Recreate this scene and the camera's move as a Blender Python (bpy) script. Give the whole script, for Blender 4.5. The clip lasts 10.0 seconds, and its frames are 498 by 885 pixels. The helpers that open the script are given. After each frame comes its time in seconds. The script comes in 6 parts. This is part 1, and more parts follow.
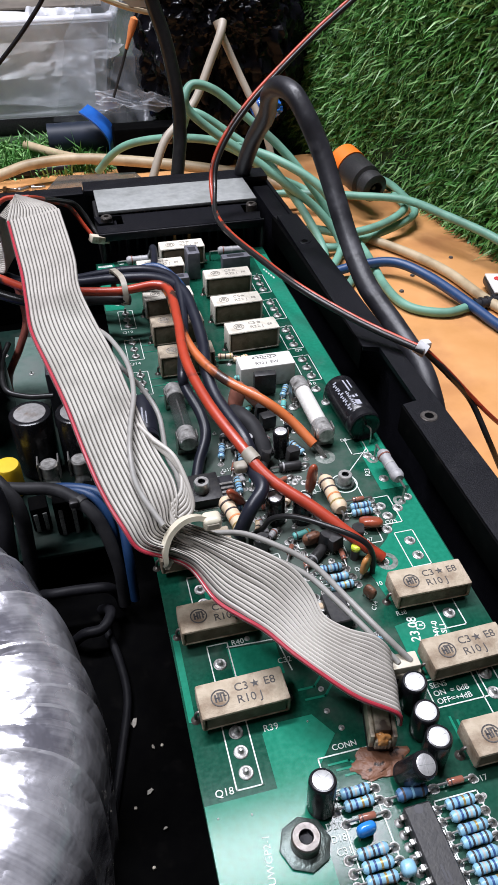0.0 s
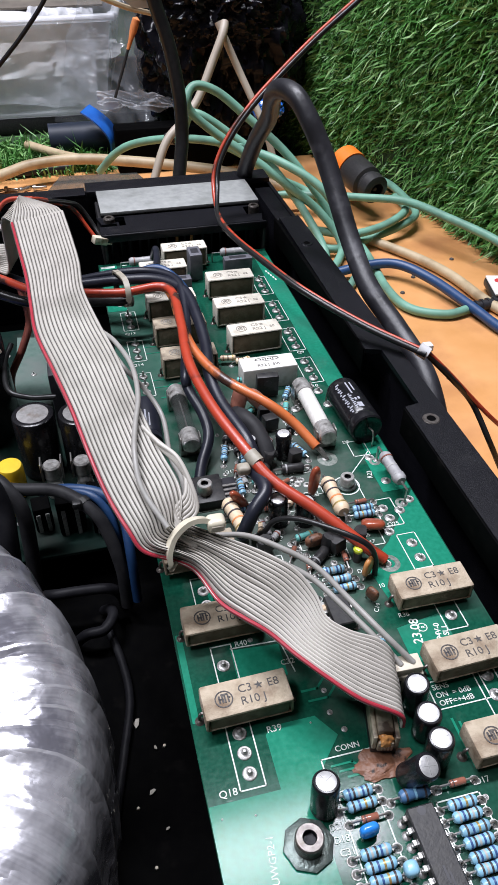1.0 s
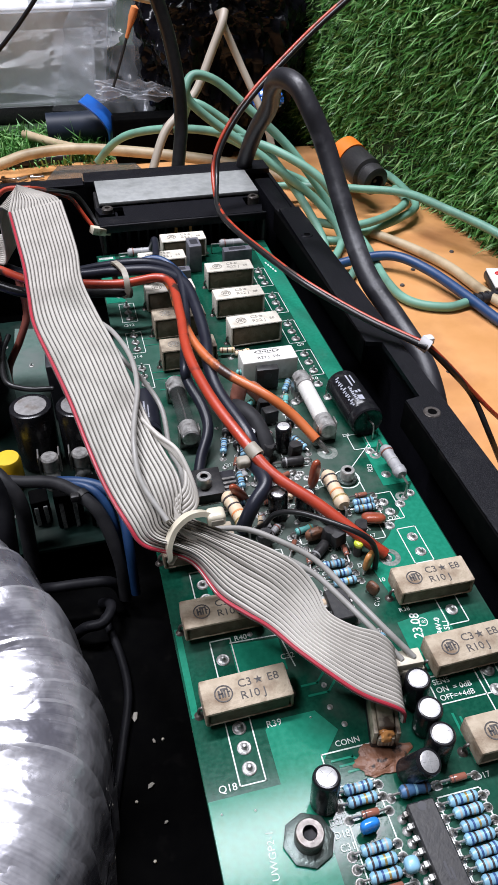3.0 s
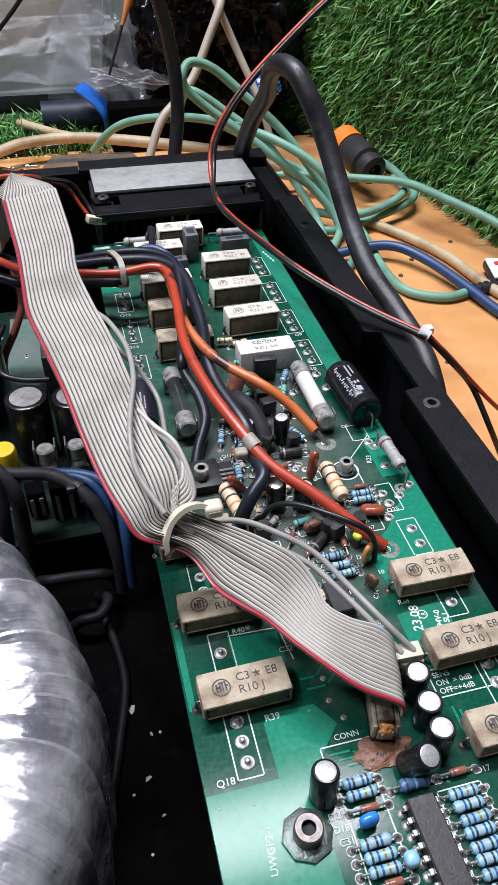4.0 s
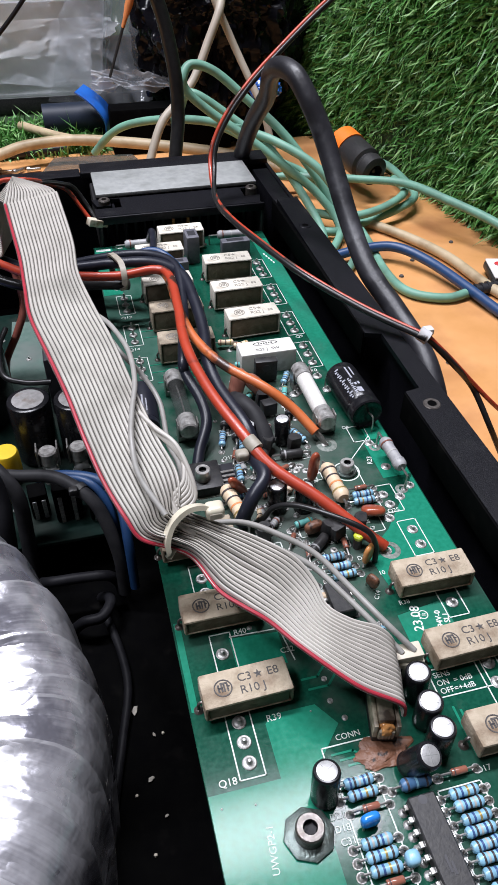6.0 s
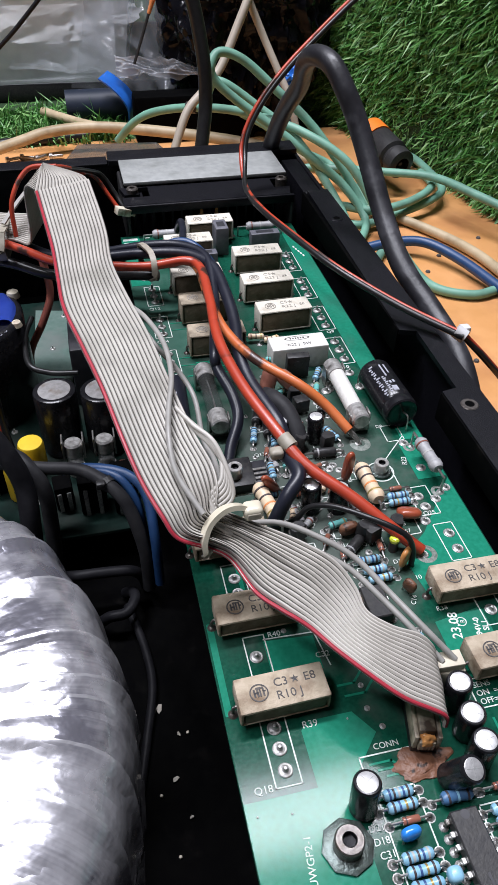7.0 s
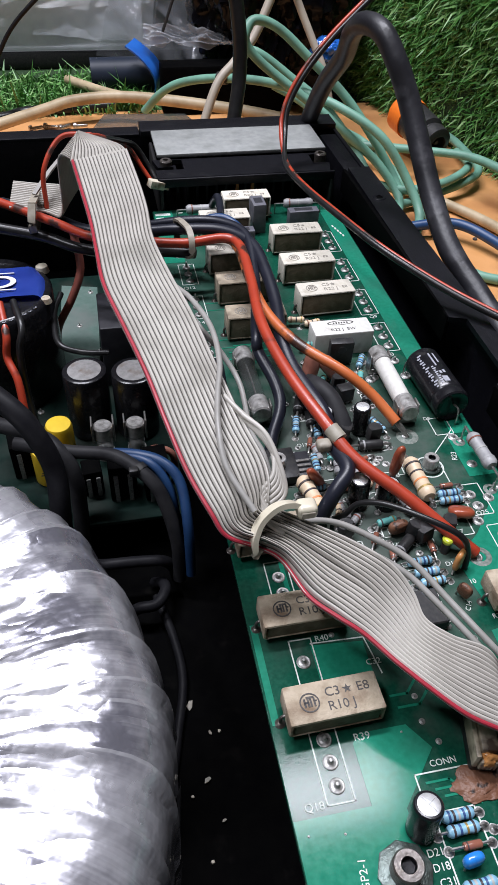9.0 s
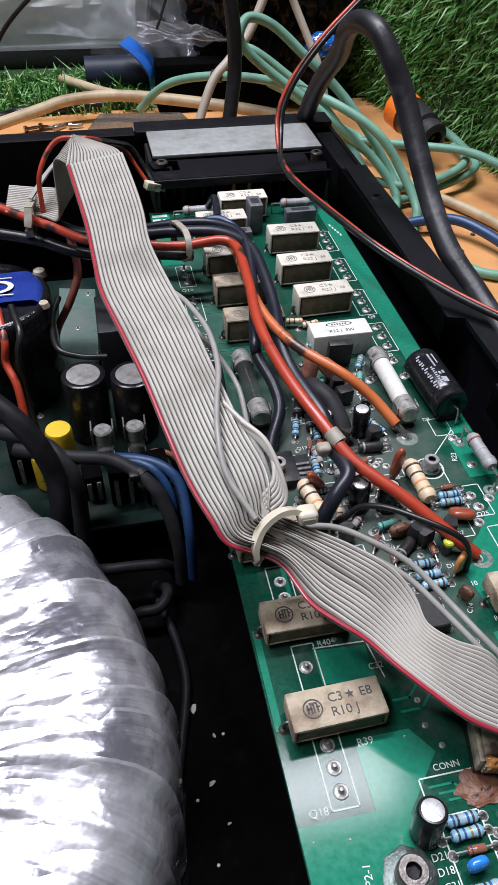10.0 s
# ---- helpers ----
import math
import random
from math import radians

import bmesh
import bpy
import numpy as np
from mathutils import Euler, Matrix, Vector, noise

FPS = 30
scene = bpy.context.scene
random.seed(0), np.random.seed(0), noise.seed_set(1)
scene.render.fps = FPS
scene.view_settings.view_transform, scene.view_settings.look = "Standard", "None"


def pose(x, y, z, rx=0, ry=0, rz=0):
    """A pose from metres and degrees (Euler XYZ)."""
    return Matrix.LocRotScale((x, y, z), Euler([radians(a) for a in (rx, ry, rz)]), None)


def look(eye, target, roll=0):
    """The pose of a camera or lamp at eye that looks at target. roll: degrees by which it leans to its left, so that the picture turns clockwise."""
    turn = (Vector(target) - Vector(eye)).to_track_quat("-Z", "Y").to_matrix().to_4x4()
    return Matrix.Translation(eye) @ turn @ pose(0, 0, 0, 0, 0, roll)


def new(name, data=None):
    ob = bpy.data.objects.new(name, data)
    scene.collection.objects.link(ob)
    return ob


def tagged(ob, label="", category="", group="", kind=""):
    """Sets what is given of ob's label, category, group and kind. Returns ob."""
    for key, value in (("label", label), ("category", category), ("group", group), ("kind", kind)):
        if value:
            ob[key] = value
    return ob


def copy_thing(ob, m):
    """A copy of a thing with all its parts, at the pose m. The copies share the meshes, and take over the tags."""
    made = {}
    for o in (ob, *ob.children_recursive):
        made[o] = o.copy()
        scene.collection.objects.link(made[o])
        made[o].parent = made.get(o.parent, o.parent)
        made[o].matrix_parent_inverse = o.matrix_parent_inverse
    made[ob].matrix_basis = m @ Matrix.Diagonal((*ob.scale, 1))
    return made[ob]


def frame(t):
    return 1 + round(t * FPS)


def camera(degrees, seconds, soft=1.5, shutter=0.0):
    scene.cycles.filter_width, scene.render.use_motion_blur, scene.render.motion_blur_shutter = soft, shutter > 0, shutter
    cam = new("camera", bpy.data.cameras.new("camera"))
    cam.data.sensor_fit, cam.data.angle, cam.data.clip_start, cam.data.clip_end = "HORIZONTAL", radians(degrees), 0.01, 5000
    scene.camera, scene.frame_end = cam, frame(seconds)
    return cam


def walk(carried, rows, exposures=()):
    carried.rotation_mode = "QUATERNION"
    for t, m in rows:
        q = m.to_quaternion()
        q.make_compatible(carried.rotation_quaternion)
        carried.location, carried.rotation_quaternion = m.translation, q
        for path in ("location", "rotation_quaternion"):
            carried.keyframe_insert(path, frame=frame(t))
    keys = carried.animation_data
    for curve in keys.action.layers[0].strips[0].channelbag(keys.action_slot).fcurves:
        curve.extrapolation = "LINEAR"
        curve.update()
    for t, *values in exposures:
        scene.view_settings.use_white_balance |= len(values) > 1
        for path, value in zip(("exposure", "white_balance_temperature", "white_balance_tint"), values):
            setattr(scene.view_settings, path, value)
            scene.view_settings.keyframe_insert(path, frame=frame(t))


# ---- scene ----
cam = camera(38.35, 10.0)
PATH = [
    (0, (-0.00833, -0.05356, 0.16383), (0.03016, 0.09461, 0.03513), 0.47),
    (0.5, (-0.00944, -0.05481, 0.16608), (0.02984, 0.09422, 0.03862), 0.80),
    (1, (-0.00972, -0.05346, 0.16508), (0.02908, 0.09455, 0.03629), 0.74),
    (1.5, (-0.01005, -0.05354, 0.16538), (0.02907, 0.09428, 0.03646), 0.92),
    (2, (-0.00999, -0.05366, 0.16538), (0.02904, 0.09416, 0.03643), 0.86),
    (2.5, (-0.01020, -0.05312, 0.16498), (0.02889, 0.09423, 0.03551), 0.99),
    (4, (-0.00979, -0.05020, 0.16230), (0.02977, 0.09465, 0.03019), 1.26),
    (4.5, (-0.00895, -0.05020, 0.16207), (0.03092, 0.09420, 0.02956), 1.16),
    (5, (-0.00841, -0.05116, 0.16226), (0.03141, 0.09380, 0.03034), 0.97),
    (6.5, (-0.01185, -0.05003, 0.16352), (0.02616, 0.09522, 0.03140), 1.05),
    (7, (-0.01597, -0.04451, 0.16136), (0.02032, 0.09967, 0.02759), 1.58),
    (7.5, (-0.02084, -0.04044, 0.16045), (0.01430, 0.10315, 0.02574), 2.31),
    (8, (-0.02215, -0.03821, 0.15936), (0.01243, 0.10492, 0.02401), 2.47),
    (8.5, (-0.02535, -0.03387, 0.15746), (0.00823, 0.10770, 0.02025), 3.01),
    (9, (-0.02410, -0.03219, 0.15579), (0.00929, 0.10866, 0.01778), 2.67),
    (9.5, (-0.02282, -0.03350, 0.15661), (0.01100, 0.10759, 0.01896), 2.42),
    (10, (-0.02360, -0.03035, 0.15785), (0.00950, 0.10954, 0.01879), 1.86),
]
walk(cam, [(t, look(eye, target, roll)) for t, eye, target, roll in PATH], [(0, 0.13), (6.5, 0.11), (7.5, -0.02), (8.5, -0.06), (10, -0.07)])

# ---- light ----
MM = 0.001
world = bpy.data.worlds.new("room_air")
scene.world = world
world.use_nodes = True
world.node_tree.nodes["Background"].inputs[0].default_value = (0.80, 0.88, 1.0, 1)
world.node_tree.nodes["Background"].inputs[1].default_value = 0.10


def lamp_area(name, place, target, sx, sy, watts, colour):
    data = bpy.data.lights.new(name, "AREA")
    data.shape, data.size, data.size_y, data.energy, data.color = "RECTANGLE", sx, sy, watts, colour
    ob = new(name, data)
    ob.matrix_world = look(place, target)
    return ob


lamp_area("tube_lamp", (-0.09, 0.57, 1.62), (-0.09, 0.20, 0.0), 1.20, 0.14, 45.5, (0.95, 0.955, 1.06))
# Unseen fill lamp on the left, added to brighten the turf and side faces.
lamp_area("added_side_fill", (-0.85, 0.05, 1.75), (0.10, 0.35, 0.0), 0.7, 0.12, 16.5, (0.95, 0.96, 1.06))

# ---- materials ----


def material(name, a, b=None, rough=0.5, metal=0.0, scale=400.0, detail=5.0, bump=0.0, bump_scale=None, coat=0.0, rough_var=0.0,
             spec=0.5, random_tone=0.0, stain=None, stain_scale=60.0, stain_cut=(0.5, 0.7)):
    """Two tones mixed by noise, optional stain at a larger scale, fine bump; scales are per metre."""
    m = bpy.data.materials.new(name)
    m.use_nodes = True
    nt = m.node_tree
    p = nt.nodes["Principled BSDF"]
    co = nt.nodes.new("ShaderNodeTexCoord")
    n = nt.nodes.new("ShaderNodeTexNoise")
    n.inputs["Scale"].default_value, n.inputs["Detail"].default_value = scale, detail
    nt.links.new(co.outputs["Object"], n.inputs["Vector"])
    ramp = nt.nodes.new("ShaderNodeValToRGB")
    ramp.color_ramp.elements[0].position, ramp.color_ramp.elements[1].position = 0.32, 0.68
    b = b or tuple(v * 0.8 for v in a)
    ramp.color_ramp.elements[0].color, ramp.color_ramp.elements[1].color = (*a, 1), (*b, 1)
    nt.links.new(n.outputs["Fac"], ramp.inputs["Fac"])
    out = ramp.outputs["Color"]
    if stain:
        big = nt.nodes.new("ShaderNodeTexNoise")
        big.inputs["Scale"].default_value, big.inputs["Detail"].default_value = stain_scale, 6.0
        nt.links.new(co.outputs["Object"], big.inputs["Vector"])
        cut = nt.nodes.new("ShaderNodeMapRange")
        cut.inputs["From Min"].default_value, cut.inputs["From Max"].default_value = stain_cut
        nt.links.new(big.outputs["Fac"], cut.inputs["Value"])
        mix = nt.nodes.new("ShaderNodeMix")
        mix.data_type = "RGBA"
        nt.links.new(cut.outputs["Result"], mix.inputs["Factor"])
        nt.links.new(out, mix.inputs[6])
        mix.inputs[7].default_value = (*stain, 1)
        out = mix.outputs[2]
    if random_tone:
        info = nt.nodes.new("ShaderNodeObjectInfo")
        span = nt.nodes.new("ShaderNodeMapRange")
        span.inputs["To Min"].default_value, span.inputs["To Max"].default_value = 1 - random_tone, 1 + random_tone
        nt.links.new(info.outputs["Random"], span.inputs["Value"])
        hsv = nt.nodes.new("ShaderNodeHueSaturation")
        nt.links.new(span.outputs["Result"], hsv.inputs["Value"])
        nt.links.new(out, hsv.inputs["Color"])
        out = hsv.outputs["Color"]
    nt.links.new(out, p.inputs["Base Color"])
    p.inputs["Roughness"].default_value, p.inputs["Metallic"].default_value = rough, metal
    p.inputs["Specular IOR Level"].default_value = spec
    p.inputs["Coat Weight"].default_value, p.inputs["Coat Roughness"].default_value = coat, 0.12
    if rough_var:
        span = nt.nodes.new("ShaderNodeMapRange")
        span.inputs["To Min"].default_value, span.inputs["To Max"].default_value = max(0.02, rough - rough_var), rough + rough_var
        nt.links.new(n.outputs["Fac"], span.inputs["Value"])
        nt.links.new(span.outputs["Result"], p.inputs["Roughness"])
    if bump:
        fine = nt.nodes.new("ShaderNodeTexNoise")
        fine.inputs["Scale"].default_value, fine.inputs["Detail"].default_value = bump_scale or scale * 2, 4.0
        nt.links.new(co.outputs["Object"], fine.inputs["Vector"])
        bp = nt.nodes.new("ShaderNodeBump")
        bp.inputs["Strength"].default_value, bp.inputs["Distance"].default_value = bump, 0.0006
        nt.links.new(fine.outputs["Fac"], bp.inputs["Height"])
        nt.links.new(bp.outputs["Normal"], p.inputs["Normal"])
    return m


def dust_zone(m, centre, reach, dust):
    """A ragged patch of grey dust and flux round a crowded place."""
    nt = m.node_tree
    p = nt.nodes["Principled BSDF"]
    old = p.inputs["Base Color"].links[0].from_socket
    co, mp, ln, n = (nt.nodes.new("ShaderNode" + k) for k in ("TexCoord", "Mapping", "VectorMath", "TexNoise"))
    mp.inputs["Location"].default_value = [-c / r for c, r in zip(centre, reach)]
    mp.inputs["Scale"].default_value = [1 / r for r in reach]
    ln.operation = "LENGTH"
    n.inputs["Scale"].default_value, n.inputs["Detail"].default_value = 120, 7
    nt.links.new(co.outputs["Object"], mp.inputs["Vector"])
    nt.links.new(mp.outputs["Vector"], ln.inputs[0])
    nt.links.new(co.outputs["Object"], n.inputs["Vector"])
    add = nt.nodes.new("ShaderNodeMath")
    add.operation = "MULTIPLY_ADD"
    add.inputs[1].default_value = 1.6
    nt.links.new(n.outputs["Fac"], add.inputs[0])
    nt.links.new(ln.outputs["Value"], add.inputs[2])
    cut = nt.nodes.new("ShaderNodeMapRange")
    cut.inputs["From Min"].default_value, cut.inputs["From Max"].default_value = 1.95, 1.2
    nt.links.new(add.outputs[0], cut.inputs["Value"])
    mix = nt.nodes.new("ShaderNodeMix")
    mix.data_type = "RGBA"
    nt.links.new(cut.outputs["Result"], mix.inputs["Factor"])
    nt.links.new(old, mix.inputs[6])
    mix.inputs[7].default_value = (*dust, 1)
    nt.links.new(mix.outputs[2], p.inputs["Base Color"])


def film(name, tint, clear, rough):
    """Thin clear plastic: part see-through, part glossy."""
    m = bpy.data.materials.new(name)
    m.use_nodes = True
    nt = m.node_tree
    p = nt.nodes["Principled BSDF"]
    p.inputs["Base Color"].default_value, p.inputs["Roughness"].default_value = (*tint, 1), rough
    see = nt.nodes.new("ShaderNodeBsdfTransparent")
    see.inputs[0].default_value = (0.95, 0.96, 0.97, 1)
    co, n = nt.nodes.new("ShaderNodeTexCoord"), nt.nodes.new("ShaderNodeTexNoise")
    n.inputs["Scale"].default_value, n.inputs["Detail"].default_value = 25, 5
    nt.links.new(co.outputs["Object"], n.inputs["Vector"])
    span = nt.nodes.new("ShaderNodeMapRange")
    span.inputs["From Min"].default_value, span.inputs["From Max"].default_value = 0.3, 0.7
    span.inputs["To Min"].default_value, span.inputs["To Max"].default_value = clear - 0.15, clear + 0.15
    nt.links.new(n.outputs["Fac"], span.inputs["Value"])
    mix = nt.nodes.new("ShaderNodeMixShader")
    nt.links.new(span.outputs["Result"], mix.inputs[0])
    nt.links.new(p.outputs[0], mix.inputs[1])
    nt.links.new(see.outputs[0], mix.inputs[2])
    nt.links.new(mix.outputs[0], nt.nodes["Material Output"].inputs["Surface"])
    return m



def wrap_film():
    """Stretched packing film over dull windings: cloudy, streaked along the turn, whiter at its doubled edge."""
    m = bpy.data.materials.new("silvery_wrapping_film")
    m.use_nodes = True
    nt = m.node_tree
    p = nt.nodes["Principled BSDF"]

    def noise_of(vector, scale, detail=5.0):
        n = nt.nodes.new("ShaderNodeTexNoise")
        n.inputs["Scale"].default_value, n.inputs["Detail"].default_value = scale, detail
        nt.links.new(vector, n.inputs["Vector"])
        return n.outputs["Fac"]

    def sums(op, a, b, c=None):
        x = nt.nodes.new("ShaderNodeMath")
        x.operation = op
        for i, v in enumerate((a, b, c)):
            if v is None:
                continue
            if isinstance(v, float):
                x.inputs[i].default_value = v
            else:
                nt.links.new(v, x.inputs[i])
        return x.outputs[0]

    info = nt.nodes.new("ShaderNodeObjectInfo")
    uv = nt.nodes.new("ShaderNodeUVMap")
    co = nt.nodes.new("ShaderNodeTexCoord")
    stretch = nt.nodes.new("ShaderNodeMapping")
    stretch.inputs["Scale"].default_value = (34, 2.5, 1)
    nt.links.new(uv.outputs["UV"], stretch.inputs["Vector"])
    place = nt.nodes.new("ShaderNodeCombineXYZ")
    nt.links.new(sums("MULTIPLY", info.outputs["Random"], 60.0), place.inputs["Z"])
    nt.links.new(place.outputs[0], stretch.inputs["Location"])
    streak = noise_of(stretch.outputs["Vector"], 1.0, 7.0)
    cloud = noise_of(co.outputs["Object"], 60.0, 8.0)
    crease = noise_of(co.outputs["Object"], 130.0, 3.0)
    tone = sums("MULTIPLY_ADD", streak, 0.14, sums("MULTIPLY_ADD", cloud, 1.1, sums("MULTIPLY", info.outputs["Random"], 0.20)))
    ramp = nt.nodes.new("ShaderNodeValToRGB")
    r = ramp.color_ramp
    r.elements[0].position, r.elements[0].color = 0.58, (0.25, 0.247, 0.285, 1)
    r.elements[1].position, r.elements[1].color = 0.90, (0.84, 0.84, 0.88, 1)
    mid = r.elements.new(0.72)
    mid.color = (0.58, 0.575, 0.615, 1)
    nt.links.new(tone, ramp.inputs["Fac"])
    split = nt.nodes.new("ShaderNodeSeparateXYZ")
    nt.links.new(uv.outputs["UV"], split.inputs[0])
    lip = nt.nodes.new("ShaderNodeMapRange")
    lip.inputs["From Min"].default_value, lip.inputs["From Max"].default_value = 0.955, 0.965
    nt.links.new(split.outputs["X"], lip.inputs["Value"])
    mix = nt.nodes.new("ShaderNodeMix")
    mix.data_type = "RGBA"
    nt.links.new(sums("MULTIPLY", lip.outputs["Result"], 0.6), mix.inputs["Factor"])
    nt.links.new(ramp.outputs["Color"], mix.inputs[6])
    mix.inputs[7].default_value = (0.72, 0.72, 0.75, 1)
    nt.links.new(mix.outputs[2], p.inputs["Base Color"])
    rr = nt.nodes.new("ShaderNodeMapRange")
    rr.inputs["From Min"].default_value, rr.inputs["From Max"].default_value = 0.3, 0.7
    rr.inputs["To Min"].default_value, rr.inputs["To Max"].default_value = 0.20, 0.38
    nt.links.new(cloud, rr.inputs["Value"])
    nt.links.new(rr.outputs["Result"], p.inputs["Roughness"])
    p.inputs["Metallic"].default_value = 0.62
    p.inputs["Coat Weight"].default_value, p.inputs["Coat Roughness"].default_value = 1.0, 0.07
    bp = nt.nodes.new("ShaderNodeBump")
    bp.inputs["Strength"].default_value, bp.inputs["Distance"].default_value = 0.42, 0.0022
    fold = nt.nodes.new("ShaderNodeMapping")
    fold.inputs["Scale"].default_value = (1.6, 9.0, 1)
    nt.links.new(uv.outputs["UV"], fold.inputs["Vector"])
    nt.links.new(place.outputs[0], fold.inputs["Location"])
    ridge = sums("ABSOLUTE", sums("SUBTRACT", noise_of(fold.outputs["Vector"], 1.6, 2.0), 0.5), 0.0)
    nt.links.new(sums("MULTIPLY_ADD", streak, 0.012, sums("MULTIPLY_ADD", ridge, 1.7, sums("MULTIPLY", crease, 0.62))), bp.inputs["Height"])
    nt.links.new(bp.outputs["Normal"], p.inputs["Normal"])
    return m


M = {}
M["pcb"] = material("solder_mask_dark_green", (0.004, 0.050, 0.030), (0.008, 0.072, 0.044), 0.12, spec=0.12, scale=900, stain=(0.035, 0.062, 0.050), stain_scale=26, stain_cut=(0.52, 0.76), rough_var=0.05, bump=0.015, bump_scale=1300)
M["pour"] = material("solder_mask_over_copper", (0.011, 0.165, 0.100), (0.016, 0.205, 0.128), 0.12, spec=0.10, scale=700, stain=(0.03, 0.12, 0.085), stain_scale=30, stain_cut=(0.5, 0.8), rough_var=0.05, bump=0.015, bump_scale=1300)
dust_zone(M["pcb"], (0.006, 0.205, 0.0), (0.026, 0.055, 1.0), (0.045, 0.105, 0.08))
dust_zone(M["pcb"], (0.042, 0.112, 0.0), (0.034, 0.075, 1.0), (0.085, 0.105, 0.092))
M["silk"] = material("white_screen_print", (0.72, 0.76, 0.72), (0.5, 0.55, 0.5), 0.6, scale=1500)
M["solder"] = material("dull_solder", (0.46, 0.46, 0.45), (0.24, 0.235, 0.22), 0.46, 0.7, 1500, bump=0.2, stain=(0.12, 0.10, 0.08), stain_scale=400, stain_cut=(0.55, 0.8))
M["lead"] = material("tinned_wire", (0.55, 0.54, 0.52), (0.30, 0.28, 0.26), 0.35, 0.9, 900)
M["cement"] = material("dusty_cream_ceramic", (0.46, 0.385, 0.29), (0.37, 0.305, 0.22), 0.8, scale=420, bump=0.5, bump_scale=1300, stain=(0.15, 0.095, 0.055), stain_scale=150, stain_cut=(0.44, 0.66), random_tone=0.12)
M["cement_white"] = material("clean_white_ceramic", (0.66, 0.65, 0.61), (0.58, 0.57, 0.53), 0.6, scale=600, bump=0.15, bump_scale=1800, stain=(0.33, 0.30, 0.25), stain_scale=150, stain_cut=(0.55, 0.8))
M["ink"] = material("dark_printed_ink", (0.03, 0.03, 0.035), (0.10, 0.09, 0.08), 0.7, scale=2500)
M["black_plastic"] = material("black_plastic", (0.018, 0.018, 0.020), (0.035, 0.034, 0.033), 0.42, scale=700, bump=0.1, spec=0.3)
M["black_paint"] = material("black_powder_coat", (0.0035, 0.0035, 0.005), (0.008, 0.008, 0.011), 0.42, spec=0.2, scale=900, bump=0.25, bump_scale=2600, stain=(0.03, 0.03, 0.031), stain_scale=70, stain_cut=(0.6, 0.95))
# Blacker copy of the case paint: deep shade is put into the colour, plus faint stains.
M["chassis_inside"] = material("shaded_black_steel", (0.0014, 0.0014, 0.0017), (0.0025, 0.0025, 0.0025), 0.7, spec=0.02, scale=300, stain=(0.007, 0.0065, 0.006), stain_scale=160, stain_cut=(0.62, 0.8))
M["sleeve"] = material("glossy_black_sleeve", (0.008, 0.008, 0.010), (0.014, 0.014, 0.016), 0.24, spec=0.35, scale=500, stain=(0.05, 0.047, 0.045), stain_scale=150, stain_cut=(0.62, 0.9))
M["can_top"] = material("bright_aluminium", (0.80, 0.80, 0.80), (0.62, 0.62, 0.62), 0.38, 0.7, 900, bump=0.12, stain=(0.45, 0.43, 0.40), stain_scale=250, stain_cut=(0.6, 0.9))
M["can_dirty"] = material("dusty_aluminium", (0.22, 0.215, 0.21), (0.32, 0.31, 0.305), 0.6, 0.2, 500, bump=0.15, stain=(0.15, 0.11, 0.08), stain_scale=120, stain_cut=(0.56, 0.68))
M["steel"] = material("dusty_aluminium_plate", (0.33, 0.34, 0.33), (0.26, 0.27, 0.265), 0.55, 0.2, 320, bump=0.2, bump_scale=1400, rough_var=0.1, stain=(0.21, 0.22, 0.21), stain_scale=90, stain_cut=(0.48, 0.7))
M["screw"] = material("dull_steel_screw", (0.155, 0.14, 0.13), (0.09, 0.08, 0.073), 0.34, 0.6, 900, bump=0.2, stain=(0.08, 0.06, 0.045), stain_scale=300, stain_cut=(0.5, 0.75))
M["washer"] = material("dull_zinc_washer", (0.13, 0.16, 0.15), (0.07, 0.095, 0.085), 0.34, 0.5, 800, bump=0.3, stain=(0.05, 0.06, 0.05), stain_scale=250, stain_cut=(0.5, 0.7))
M["blue_res"] = material("light_blue_enamel", (0.19, 0.40, 0.54), (0.26, 0.47, 0.60), 0.34, scale=900, coat=0.15, random_tone=0.12, stain=(0.12, 0.2, 0.24), stain_scale=300, stain_cut=(0.6, 0.85))
M["blue_dark"] = material("deep_blue_enamel", (0.045, 0.12, 0.24), (0.07, 0.16, 0.30), 0.4, scale=700)
M["blue_disc"] = material("bright_blue_dipped", (0.02, 0.19, 0.62), (0.03, 0.24, 0.70), 0.22, scale=600, coat=0.5)
M["tan_res"] = material("tan_enamel", (0.60, 0.46, 0.31), (0.68, 0.54, 0.38), 0.4, scale=700)
M["grey_res"] = material("grey_enamel", (0.27, 0.27, 0.28), (0.36, 0.36, 0.36), 0.45, scale=700)
M["teal_res"] = material("teal_enamel", (0.10, 0.36, 0.34), (0.14, 0.42, 0.38), 0.4, scale=700)
M["band_dark"] = material("dark_band", (0.035, 0.03, 0.035), (0.06, 0.045, 0.045), 0.4)
M["band_red"] = material("red_brown_band", (0.22, 0.07, 0.05), (0.18, 0.06, 0.04), 0.4)
M["band_orange"] = material("orange_band", (0.75, 0.28, 0.10), (0.65, 0.22, 0.08), 0.4)
M["band_gold"] = material("gold_band", (0.45, 0.32, 0.12), (0.40, 0.28, 0.10), 0.35, 0.5)
M["diode"] = material("red_glass_bead", (0.22, 0.08, 0.055), (0.30, 0.12, 0.08), 0.12, coat=0.6)
M["dip_red"] = material("brick_red_dipped", (0.26, 0.052, 0.026), (0.33, 0.075, 0.035), 0.28, scale=500, coat=0.35, bump=0.1)
M["dip_pink"] = material("dusty_red_brown_dipped", (0.34, 0.14, 0.10), (0.26, 0.10, 0.07), 0.4, scale=400, bump=0.1)
